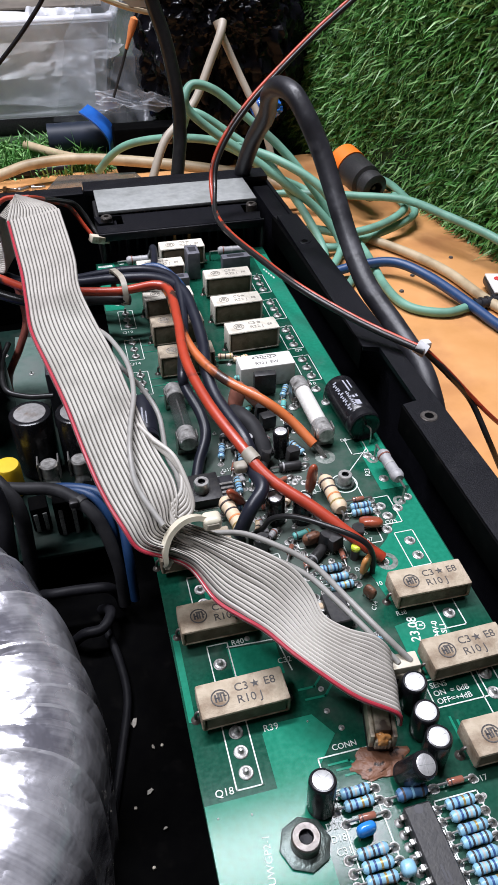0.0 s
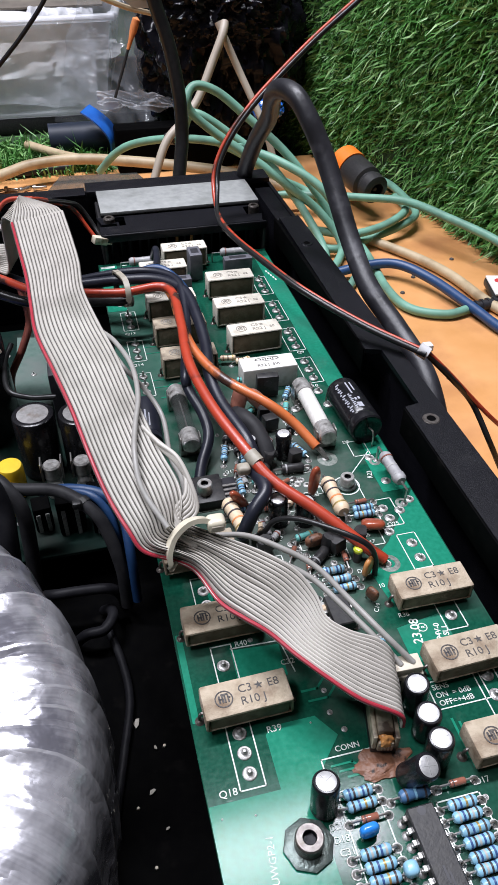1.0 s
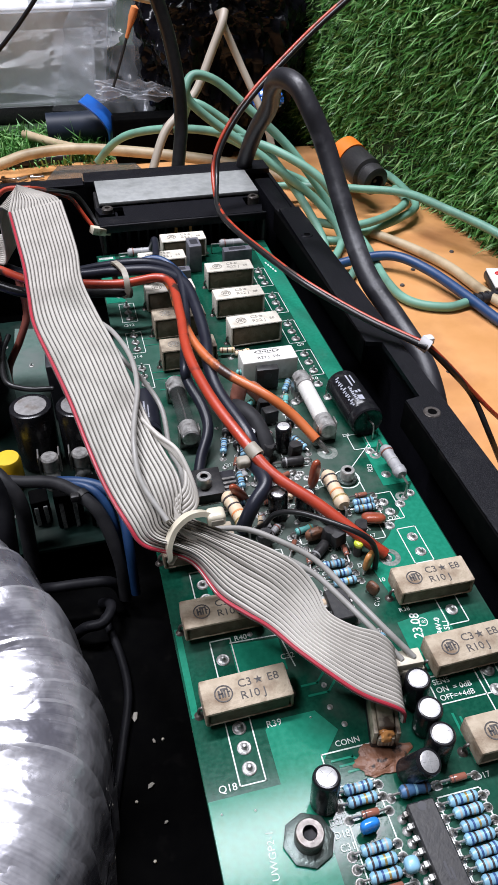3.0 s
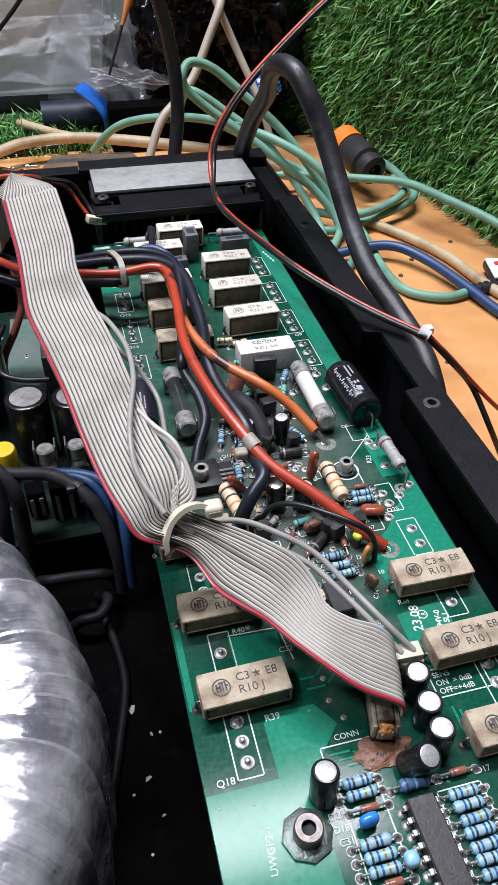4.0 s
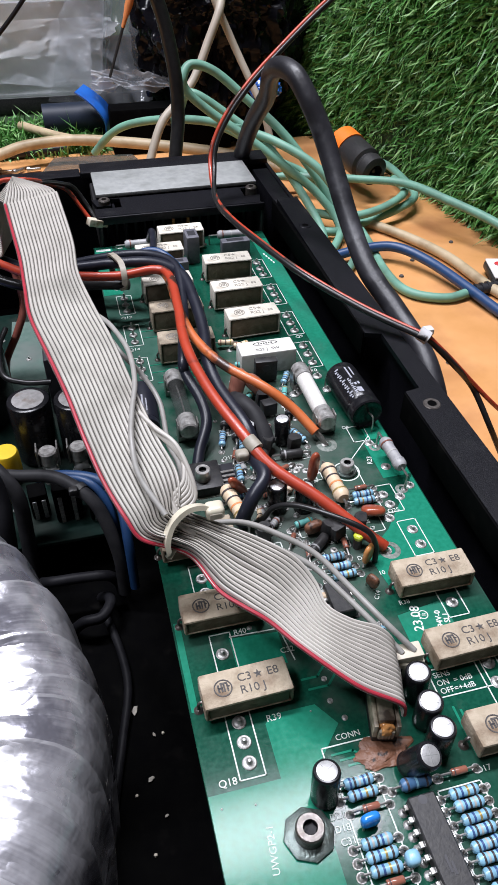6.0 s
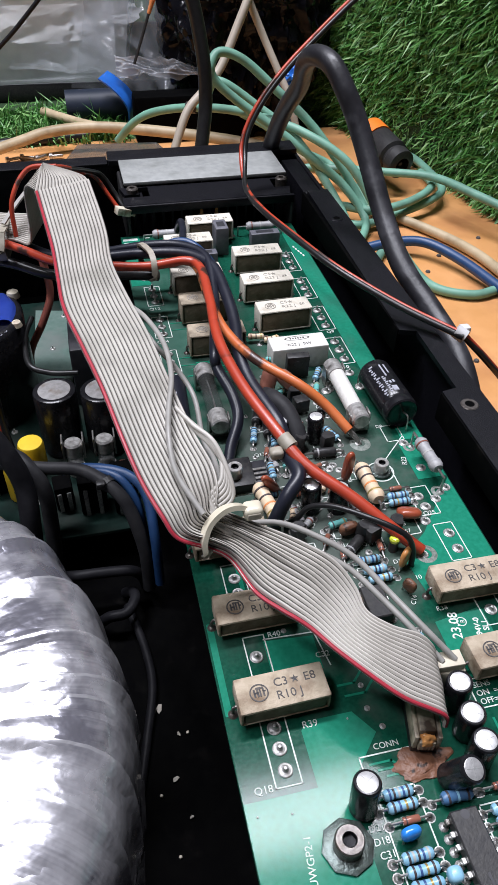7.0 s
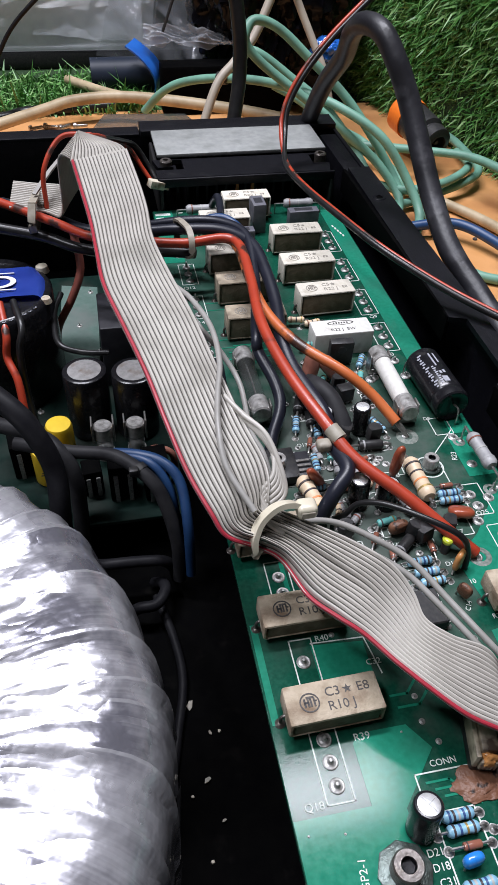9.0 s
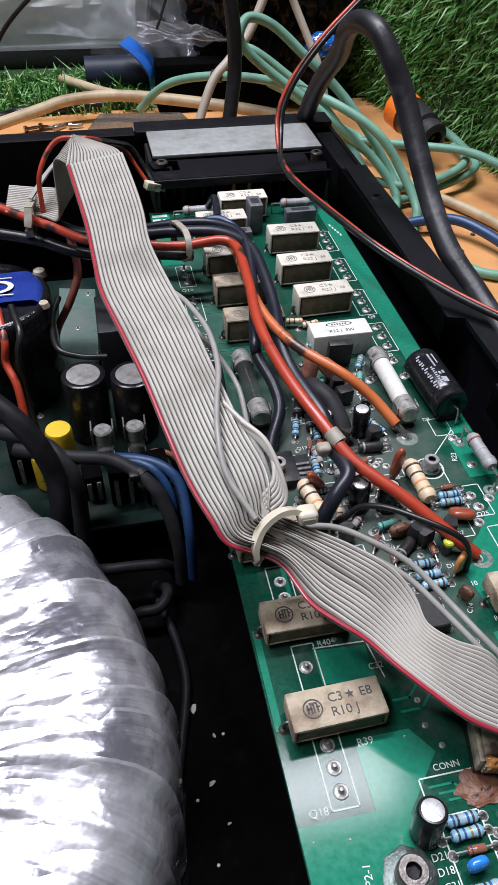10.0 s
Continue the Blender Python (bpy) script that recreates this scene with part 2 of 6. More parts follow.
M["dip_orange"] = material("orange_brown_ceramic", (0.55, 0.25, 0.08), (0.46, 0.20, 0.06), 0.35, scale=500, coat=0.2)
M["goop"] = material("brown_dried_glue", (0.135, 0.058, 0.032), (0.19, 0.085, 0.046), 0.5, scale=300, bump=1.0, bump_scale=500, stain=(0.022, 0.012, 0.008), stain_scale=420, stain_cut=(0.56, 0.64))
M["led"] = material("yellow_led_lens", (0.75, 0.85, 0.08), (0.62, 0.72, 0.05), 0.2, coat=0.5)
M["ribbon"] = material("pale_grey_ribbon_vinyl", (0.52, 0.495, 0.45), (0.44, 0.415, 0.375), 0.42, scale=90, stain=(0.31, 0.29, 0.255), stain_scale=60, stain_cut=(0.48, 0.78), bump=0.05)
# Dark web colour: the shade in the ribbon's grooves is painted in.
M["ribbon_web"] = material("shaded_ribbon_web", (0.125, 0.117, 0.105), (0.085, 0.08, 0.07), 0.6, scale=300)
M["ribbon_red"] = material("red_stripe_vinyl", (0.40, 0.028, 0.05), (0.33, 0.025, 0.04), 0.42)
M["grey_wire"] = material("grey_wire_vinyl", (0.32, 0.31, 0.29), (0.26, 0.25, 0.23), 0.42, scale=300)
M["red_wire"] = material("red_vinyl_wire", (0.42, 0.048, 0.020), (0.36, 0.04, 0.018), 0.38, scale=200, coat=0.1, stain=(0.05, 0.02, 0.015), stain_scale=85, stain_cut=(0.56, 0.63))
M["orange_wire"] = material("orange_vinyl_wire", (0.56, 0.15, 0.042), (0.50, 0.12, 0.035), 0.38, scale=200, coat=0.1, stain=(0.05, 0.02, 0.012), stain_scale=95, stain_cut=(0.53, 0.60))
M["navy_wire"] = material("navy_black_vinyl_wire", (0.010, 0.011, 0.019), (0.016, 0.018, 0.028), 0.36, scale=200, spec=0.4)
M["blue_wire"] = material("blue_vinyl_wire", (0.014, 0.045, 0.13), (0.018, 0.06, 0.16), 0.42, scale=200)
M["black_wire"] = material("black_vinyl_wire", (0.010, 0.010, 0.011), (0.018, 0.018, 0.018), 0.32, spec=0.35, scale=300)
M["charcoal_wire"] = material("charcoal_cable", (0.008, 0.008, 0.010), (0.014, 0.014, 0.016), 0.5, spec=0.12, scale=300)
M["rubber"] = material("scuffed_black_rubber", (0.011, 0.011, 0.014), (0.022, 0.022, 0.027), 0.44, scale=120, spec=0.5, bump=0.25, bump_scale=420, rough_var=0.1, stain=(0.075, 0.075, 0.085), stain_scale=70, stain_cut=(0.54, 0.8))
M["nylon"] = material("natural_nylon", (0.66, 0.61, 0.48), (0.58, 0.53, 0.41), 0.3, scale=300, coat=0.3)
M["nylon_white"] = material("white_nylon", (0.66, 0.66, 0.67), (0.58, 0.58, 0.58), 0.4, scale=300)
M["connector"] = material("yellowed_white_connector", (0.62, 0.57, 0.46), (0.52, 0.47, 0.36), 0.5, scale=400, stain=(0.22, 0.12, 0.06), stain_scale=160, stain_cut=(0.52, 0.7))
M["green_hose"] = material("sea_green_rubber_cable", (0.13, 0.30, 0.22), (0.17, 0.36, 0.27), 0.5, scale=90, bump=0.1, stain=(0.10, 0.20, 0.15), stain_scale=40)
M["cream_cable"] = material("cream_cable", (0.42, 0.33, 0.20), (0.50, 0.40, 0.26), 0.5, scale=90, stain=(0.25, 0.18, 0.10), stain_scale=40)
M["white_cable"] = material("off_white_cable", (0.41, 0.36, 0.29), (0.35, 0.30, 0.245), 0.5, scale=100)
M["table"] = material("orange_varnished_board", (0.60, 0.285, 0.095), (0.70, 0.35, 0.14), 0.5, scale=35, detail=8, bump=0.08, bump_scale=300, stain=(0.34, 0.13, 0.05), stain_scale=18, stain_cut=(0.5, 0.8))
M["turf_back"] = material("dark_turf_backing", (0.010, 0.030, 0.008), (0.016, 0.045, 0.010), 0.9, scale=300)
M["film_wrap"] = wrap_film()
M["label_blue"] = material("glossy_blue_label", (0.025, 0.055, 0.36), (0.04, 0.09, 0.46), 0.25, scale=60, coat=0.4)
M["yellow_plastic"] = material("yellow_plastic", (0.72, 0.50, 0.03), (0.62, 0.42, 0.02), 0.4, scale=200)
M["grey_block"] = material("slate_grey_film_capacitor", (0.10, 0.10, 0.12), (0.14, 0.14, 0.16), 0.45, scale=500)
M["relay"] = material("dark_grey_relay_case", (0.026, 0.026, 0.032), (0.04, 0.04, 0.046), 0.45, scale=300, spec=0.35)
M["orange_plastic"] = material("bright_orange_plastic", (0.85, 0.20, 0.02), (0.80, 0.17, 0.02), 0.4)
M["bag"] = material("crinkled_black_plastic", (0.004, 0.004, 0.006), (0.006, 0.006, 0.008), 0.14, scale=60, spec=0.15)
M["blue_tape"] = material("shiny_blue_plastic", (0.015, 0.10, 0.42), (0.02, 0.13, 0.50), 0.22, scale=90, coat=0.4)
M["navy_tube"] = material("dark_navy_tube", (0.008, 0.014, 0.026), (0.014, 0.02, 0.036), 0.5, spec=0.3, scale=100)
M["white_plastic"] = material("white_plastic", (0.78, 0.78, 0.78), (0.72, 0.72, 0.72), 0.4, scale=200)
M["red_button"] = material("red_rubber_button", (0.60, 0.03, 0.03), (0.5, 0.03, 0.03), 0.5)
M["blue_button"] = material("blue_rubber_button", (0.03, 0.16, 0.50), (0.03, 0.14, 0.45), 0.5)
M["wall"] = material("grey_room_plaster", (0.22, 0.22, 0.21), (0.18, 0.18, 0.17), 0.8, scale=6)
M["box_plastic"] = film("cloudy_clear_plastic", (0.86, 0.865, 0.90), 0.50, 0.25)
M["bag_pale"] = film("creased_milky_film", (0.80, 0.81, 0.85), 0.30, 0.14)
M["bag_edge"] = film("gathered_clear_film", (0.50, 0.51, 0.54), 0.55, 0.10)
M["bright_cap"] = material("tarnished_plated_cap", (0.62, 0.61, 0.59), (0.38, 0.37, 0.35), 0.28, 0.55, 700, bump=0.15, stain=(0.10, 0.09, 0.08), stain_scale=260, stain_cut=(0.52, 0.70))
M["cement_brown"] = material("scorched_brown_ceramic", (0.38, 0.32, 0.235), (0.29, 0.235, 0.17), 0.8, scale=400, bump=0.5, bump_scale=1300, stain=(0.055, 0.038, 0.026), stain_scale=90, stain_cut=(0.46, 0.66))
M["coral_wire"] = material("faded_coral_wire", (0.50, 0.16, 0.12), (0.42, 0.13, 0.10), 0.4, scale=200)
M["connector_old"] = material("grimy_cream_connector", (0.44, 0.38, 0.28), (0.34, 0.28, 0.20), 0.55, scale=300, bump=0.3, stain=(0.05, 0.03, 0.018), stain_scale=170, stain_cut=(0.44, 0.60))
M["grey_cable"] = material("dusty_grey_cable", (0.018, 0.018, 0.020), (0.032, 0.032, 0.034), 0.5, spec=0.12, scale=200)
M["ink_worn"] = material("faded_printed_ink", (0.16, 0.15, 0.13), (0.30, 0.27, 0.23), 0.7, scale=1500)
M["flux"] = material("white_flux_residue", (0.22, 0.235, 0.21), (0.10, 0.13, 0.11), 0.5, scale=900, bump=0.4)
M["bag_clear"] = film("crumpled_clear_film", (0.24, 0.25, 0.27), 0.78, 0.10)
M["glass"] = film("thin_glass", (0.10, 0.105, 0.10), 0.78, 0.03)
M["glass_dusty"] = film("dusty_glass", (0.50, 0.51, 0.50), 0.5, 0.08)
M["smoky"] = film("smoky_plastic_sheet", (0.06, 0.065, 0.06), 0.45, 0.15)
M["cement_far"] = material("pale_dusty_ceramic", (0.66, 0.62, 0.54), (0.58, 0.54, 0.45), 0.78, scale=500, bump=0.4, bump_scale=1600, stain=(0.30, 0.25, 0.18), stain_scale=120, stain_cut=(0.56, 0.8), random_tone=0.1)
M["potting"] = material("brown_potting_cement", (0.19, 0.145, 0.10), (0.13, 0.095, 0.06), 0.85, scale=400, bump=0.6, bump_scale=900, stain=(0.09, 0.065, 0.045), stain_scale=160, stain_cut=(0.5, 0.75))
M["mask_dusty"] = material("dust_covered_solder_mask", (0.055, 0.105, 0.085), (0.085, 0.135, 0.115), 0.6, scale=300, stain=(0.10, 0.12, 0.11), stain_scale=50)
M["copper"] = material("orange_copper_strip", (0.50, 0.20, 0.08), (0.42, 0.16, 0.06), 0.4, 0.6)
# Solder mask for the low board, with the case's deep shade put into its colour.
M["mask_in_shade"] = material("shade_darkened_solder_mask", (0.003, 0.011, 0.009), (0.005, 0.017, 0.013), 0.5, spec=0.08, scale=500, stain=(0.02, 0.026, 0.022), stain_scale=40)
M["nylon_dirty"] = material("grimy_nylon", (0.36, 0.33, 0.27), (0.26, 0.23, 0.18), 0.5, scale=400)
M["band_navy"] = material("navy_band", (0.03, 0.07, 0.20), (0.04, 0.08, 0.2), 0.4)
M["band_pale"] = material("pale_band", (0.42, 0.42, 0.40), (0.36, 0.36, 0.34), 0.4)
M["print_pale"] = material("worn_pale_print", (0.42, 0.43, 0.48), (0.28, 0.29, 0.34), 0.5, scale=900)
M["card"] = material("brown_cardboard", (0.17, 0.145, 0.12), (0.11, 0.095, 0.08), 0.8, scale=60)

# ---- shape helpers (millimetres in, metres out) ----


def put(x, y, z, rx=0, ry=0, rz=0):
    return pose(x * MM, y * MM, z * MM, rx, ry, rz)


def part(name, bm, mat, parent=None, label="", m=None, smooth=True):
    """Links a bmesh, in millimetres, as one mesh object under a thing or a part."""
    me = bpy.data.meshes.new(name)
    bmesh.ops.scale(bm, vec=(MM, MM, MM), verts=bm.verts)
    bm.to_mesh(me)
    bm.free()
    return mesh_part(name, me, mat, parent, label, m, smooth)


def mesh_part(name, me, mat, parent=None, label="", m=None, smooth=True):
    if not me.materials:
        me.materials.append(M[mat])
        if smooth:
            me.polygons.foreach_set("use_smooth", [True] * len(me.polygons))
            me.set_sharp_from_angle(angle=radians(38))
    ob = new(name, me)
    if parent:
        ob.parent = parent
    if m is not None:
        ob.matrix_basis = m
    if label:
        ob["label"] = label
    return ob


def thing(name, label, category, m=None, group=""):
    ob = new(name)
    ob.empty_display_size = 0.004
    if m is not None:
        ob.matrix_basis = m
    return tagged(ob, label, category, group)


def box(x0, x1, y0, y1, z0, z1, bevel=0.3, seg=2):
    bm = bmesh.new()
    bmesh.ops.create_cube(bm, size=1)
    bmesh.ops.scale(bm, vec=(x1 - x0, y1 - y0, z1 - z0), verts=bm.verts)
    bmesh.ops.translate(bm, vec=((x0 + x1) / 2, (y0 + y1) / 2, (z0 + z1) / 2), verts=bm.verts)
    if bevel:
        bmesh.ops.bevel(bm, geom=bm.edges[:], offset=bevel, segments=seg, profile=0.5, affect="EDGES")
    return bm


def lathe(profile, n=24, axis="z", shift=(0, 0, 0)):
    """Spins (radius, height) rows; a radius of 0 closes the end."""
    bm = bmesh.new()
    rings = []
    for r, h in profile:
        if r <= 1e-6:
            rings.append([bm.verts.new((0, 0, h))])
        else:
            rings.append([bm.verts.new((r * math.cos(a * math.tau / n), r * math.sin(a * math.tau / n), h)) for a in range(n)])
    for a, b in zip(rings, rings[1:]):
        for i in range(n):
            j = (i + 1) % n
            if len(a) == 1 and len(b) > 1:
                bm.faces.new((a[0], b[j], b[i]))
            elif len(b) == 1 and len(a) > 1:
                bm.faces.new((a[i], a[j], b[0]))
            elif len(a) > 1:
                bm.faces.new((a[i], a[j], b[j], b[i]))
    turn = {"z": Matrix(), "x": Matrix.Rotation(radians(90), 4, "Y"), "y": Matrix.Rotation(radians(-90), 4, "X")}[axis]
    bmesh.ops.transform(bm, matrix=Matrix.Translation(shift) @ turn, verts=bm.verts)
    bmesh.ops.recalc_face_normals(bm, faces=bm.faces)
    return bm


def spline(points, steps=8):
    """A smooth curve through the points (centripetal-like Catmull-Rom)."""
    p = [Vector(q) for q in points]
    p = [2 * p[0] - p[1]] + p + [2 * p[-1] - p[-2]]
    out = []
    for a, b, c, d in zip(p, p[1:], p[2:], p[3:]):
        for k in range(steps):
            t = k / steps
            out.append(0.5 * (2 * b + (c - a) * t + (2 * a - 5 * b + 4 * c - d) * t * t + (3 * b - a - 3 * c + d) * t ** 3))
    return out + [p[-2]]


def tube(points, r, n=12, steps=8, wobble=0.0, bm=None):
    """A round cable along the points, with closed ends."""
    line = spline(points, steps) if steps > 1 else [Vector(q) for q in points]
    bm = bm or bmesh.new()
    up = Vector((0.123, 0.271, 0.955))
    rings = []
    for i, c in enumerate(line):
        way = (line[min(i + 1, len(line) - 1)] - line[max(i - 1, 0)]).normalized()
        side = up.cross(way)
        if side.length < 1e-3:
            side = Vector((1, 0, 0)).cross(way)
        side.normalize()
        up = way.cross(side).normalized()
        rr = r * (1 + wobble * noise.noise(c * 0.08))
        rings.append([bm.verts.new(c + rr * (math.cos(k * math.tau / n) * side + math.sin(k * math.tau / n) * up)) for k in range(n)])
    for a, b in zip(rings, rings[1:]):
        for k in range(n):
            bm.faces.new((a[k], a[(k + 1) % n], b[(k + 1) % n], b[k]))
    bm.faces.new(rings[0][::-1])
    bm.faces.new(rings[-1])
    return bm


def strip(points, width, thick, steps=8, flat=Vector((0, 0, 1))):
    """A flat strap along the points; flat is about the normal of its broad face."""
    line = spline(points, steps)
    bm = bmesh.new()
    rings = []
    for i, c in enumerate(line):
        way = (line[min(i + 1, len(line) - 1)] - line[max(i - 1, 0)]).normalized()
        side = way.cross(flat).normalized()
        up = side.cross(way)
        rings.append([bm.verts.new(c + sx * side * width / 2 + sy * up * thick / 2) for sx, sy in ((-1, -1), (1, -1), (1, 1), (-1, 1))])
    for a, b in zip(rings, rings[1:]):
        for k in range(4):
            bm.faces.new((a[k], a[(k + 1) % 4], b[(k + 1) % 4], b[k]))
    bm.faces.new(rings[0][::-1])
    bm.faces.new(rings[-1])
    bmesh.ops.recalc_face_normals(bm, faces=bm.faces)
    return bm


def frame_lines(corners, w=0.25, closed=True, h=0.12):
    """Thin raised lines between the corners, in the plane z = 0."""
    bm = bmesh.new()
    pts = [Vector((*c, 0)) for c in corners]
    for a, b in zip(pts, pts[1:] + ([pts[0]] if closed else [])):
        if (b - a).length < 1e-6:
            continue
        d = (b - a).normalized() * w / 2
        s = Vector((-d.y, d.x, 0))
        v = [bm.verts.new(q + Vector((0, 0, z))) for z in (0.02, h) for q in (a - d - s, b + d - s, b + d + s, a - d + s)]
        for f in ((4, 5, 6, 7), (0, 1, 5, 4), (1, 2, 6, 5), (2, 3, 7, 6), (3, 0, 4, 7)):
            bm.faces.new([v[k] for k in f])
    return bm


TEXTS = {}


def letters(text, size, mat, parent, m, name="printed_text", thick=0.06, bold=0.0):
    """Printed writing with the built-in font, as a thin mesh."""
    key = (text, size, mat, bold)
    if key not in TEXTS:
        cu = bpy.data.curves.new("print", "FONT")
        cu.body, cu.size, cu.extrude, cu.offset, cu.resolution_u = text, size * MM, thick * MM, bold * MM, 3
        cu.align_x = "LEFT"
        tmp = bpy.data.objects.new("print", cu)
        me = bpy.data.meshes.new_from_object(tmp)
        bpy.data.objects.remove(tmp)
        bpy.data.curves.remove(cu)
        me.name = name
        TEXTS[key] = me
    return mesh_part(name, TEXTS[key], mat, parent, "", m, smooth=False)


def bars(rows, mat, parent, m, name="print_bar", h=0.1):
    """Writing too small to read: bars (x, y, length, height)."""
    bm = bmesh.new()
    for x, y, l, t in rows:
        g = bmesh.ops.create_cube(bm, size=1)["verts"]
        bmesh.ops.scale(bm, vec=(l, t, h), verts=g)
        bmesh.ops.translate(bm, vec=(x + l / 2, y + t / 2, h / 2), verts=g)
    return part(name, bm, mat, parent, "", m, smooth=False)


# ---- room and support ----
room = part("wall_room", box(-2600, 2600, -2400, 2800, -800, 2100, 0), "wall", smooth=False)
bm_flip = bmesh.new()
bm_flip.from_mesh(room.data)
for f in [f for f in bm_flip.faces if f.normal.z > 0.5 or f.normal.z < -0.5]:
    bm_flip.faces.remove(f)
bmesh.ops.reverse_faces(bm_flip, faces=bm_flip.faces)
bm_flip.to_mesh(room.data)
bm_flip.free()
tagged(room, "pale plastered walls of the workroom", "wall", kind="structure")
tagged(part("ceiling", box(-2620, 2620, -2420, 2820, 2100, 2140, 0), "wall", smooth=False), "pale plastered ceiling over the bench", "ceiling", kind="structure")
tagged(part("floor", box(-2620, 2620, -2420, 2820, -860, -800, 0), "wall", smooth=False), "plain floor under the workbench", "floor", kind="structure")
TOP = -74.0
bench = thing("workbench", "orange varnished wooden bench top under the amplifier", "table")
part("bench_top", box(-900, 330, -700, 640, TOP - 22, TOP, 2), "table", bench)
for bx in (-850, 280):
    for by in (-650, 590):
        part("leg", box(bx - 25, bx + 25, by - 25, by + 25, -800, TOP - 22.5, 2), "table", bench)
back = thing("rear_shelf", "turf-covered shelf behind the bench", "shelf")
part("shelf_top", box(-900, 330, 642, 1500, TOP - 26, TOP - 4, 2), "turf_back", back)
for bx in (-850, 280):
    part("leg", box(bx - 25, bx + 25, 1400, 1450, -800, TOP - 26.5, 2), "table", back)
    part("leg", box(bx - 25, bx + 25, 660, 710, -800, TOP - 26.5, 2), "table", back)

# ---- amplifier case ----
case = thing("amplifier_case", "open black steel amplifier case without its lid", "case")
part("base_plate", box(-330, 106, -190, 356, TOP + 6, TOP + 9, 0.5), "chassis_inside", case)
part("side_wall", box(104, 106, -190, 356, TOP + 9, 13, 0.3), "black_paint", case)
part("side_wall", box(-330, -328, -190, 356, TOP + 9, 13, 0.3), "black_paint", case)
part("front_wall", box(-328, 104, -190, -188, TOP + 9, 13, 0.3), "black_paint", case)
part("rear_wall", box(-328, 104, 354, 356, TOP + 9, 13, 0.3), "black_paint", case)
for fx in (-300, 80):
    for fy in (-160, 320):
        part("rubber_foot", lathe([(0, TOP), (9, TOP), (10, TOP + 5.8), (0, TOP + 5.8)], 20, shift=(fx, fy, 0)), "rubber", case)


def flange(pts, z0, z1):
    """A flat folded edge cut to a plan outline."""
    bm = bmesh.new()
    low = [bm.verts.new((x, y, z0)) for x, y in pts]
    top = [bm.verts.new((x, y, z1)) for x, y in pts]
    bm.faces.new(low[::-1])
    bm.faces.new(top)
    for i in range(len(pts)):
        j = (i + 1) % len(pts)
        bm.faces.new((low[i], low[j], top[j], top[i]))
    bmesh.ops.recalc_face_normals(bm, faces=bm.faces)
    return bm


rail = part("side_flange", flange([(106, -190), (106, 292), (95.5, 292), (93, 163), (99, 161), (98.5, 126), (93, 125), (93, -190)], 13.0, 15), "black_paint", case)
# Lips take the blacker copy, so their shade is painted rather than cast.
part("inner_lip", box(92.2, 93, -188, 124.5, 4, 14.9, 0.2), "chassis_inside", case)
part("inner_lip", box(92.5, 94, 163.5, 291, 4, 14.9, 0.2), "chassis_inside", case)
for hx, hy in ((98.8, 116.6), (99.8, 258.4)):
    part("threaded_insert", lathe([(1.6, 14.2), (1.6, 15.35), (2.7, 15.35), (3.0, 15.05)], 24, shift=(hx, hy, 0)), "screw" if hy < 200 else "black_paint", case)
    part("screw_hole", lathe([(0, 15.12), (1.65, 15.12)], 20, shift=(hx, hy, 0)), "chassis_inside", case)
part("rear_flange", box(-328, 0, 345, 356, 13, 15, 0.3), "black_paint", case)
part("rear_flange", box(0.5, 104, 342, 356, 14.5, 17.5, 0.3), "black_paint", case)
part("corner_post", box(95, 104, 294, 341, -20, 12.5, 0.6), "black_paint", case)

# heat tunnel at the rear of the board
hs = thing("heat_sink", "black finned heat sink capped by a silvery plate", "heat sink", put(0, 0, 0))
part("cap_plate", box(5.5, 89.5, 311, 342, 15.8, 17.7, 0.5), "steel", hs, "dull silvery aluminium plate")
part("bracket", flange([(3, 311), (5, 302), (12, 302), (12, 310), (17, 310), (17, 299), (3.5, 299), (3.5, 290), (86, 290), (88, 299), (80, 299), (80, 309), (86, 309), (90, 311)], 13.2, 15.2), "black_paint", hs)
part("bracket_lip", box(3.5, 88, 288.5, 290.2, 11.0, 15.2, 0.6), "black_paint", hs)
part("end_plate", box(86, 88.2, 289, 340, -8, 13, 1.0), "black_plastic", hs)
part("end_plate", box(4, 6, 289, 340, -8, 13, 1.0), "black_plastic", hs)
for i in range(17):
    part("fin", box(8 + i * 4.7, 9.4 + i * 4.7, 297, 338, -8, 12.8, 0.2, 1), "black_paint", hs)
for sx in (9, 85):
    part("cap_screw", lathe([(0, 13), (2.9, 13), (2.9, 17), (2.4, 17.6), (1.3, 17.6), (1.2, 16.0), (0, 16.0)], 20, shift=(sx, 305, 0)), "screw", hs)
for ox in (41, 48.5):
    part("copper_strip", box(ox, ox + 1.6, 294.5, 296.6, -4, 12, 0.2, 1), "copper", hs)

# ---- main circuit board ----
pcb = part("circuit_board", box(0, 87, -120, 289, -1.6, 0, 0.15, 1), "pcb", smooth=False)
tagged(pcb, "long green circuit board crowded with parts", "circuit board")
for px, py in ((6, -60), (80, -60), (19.6, 2.5), (66, 107), (40, 240)):
    part("standoff", lathe([(0, TOP + 9), (3, TOP + 9), (3, -1.62), (0, -1.62)], 12, shift=(px, py, 0)), "washer", pcb)


def pour(pts, z=0.12):
    return part("copper_area", flange(pts, 0.01, z), "pour", pcb, smooth=False)


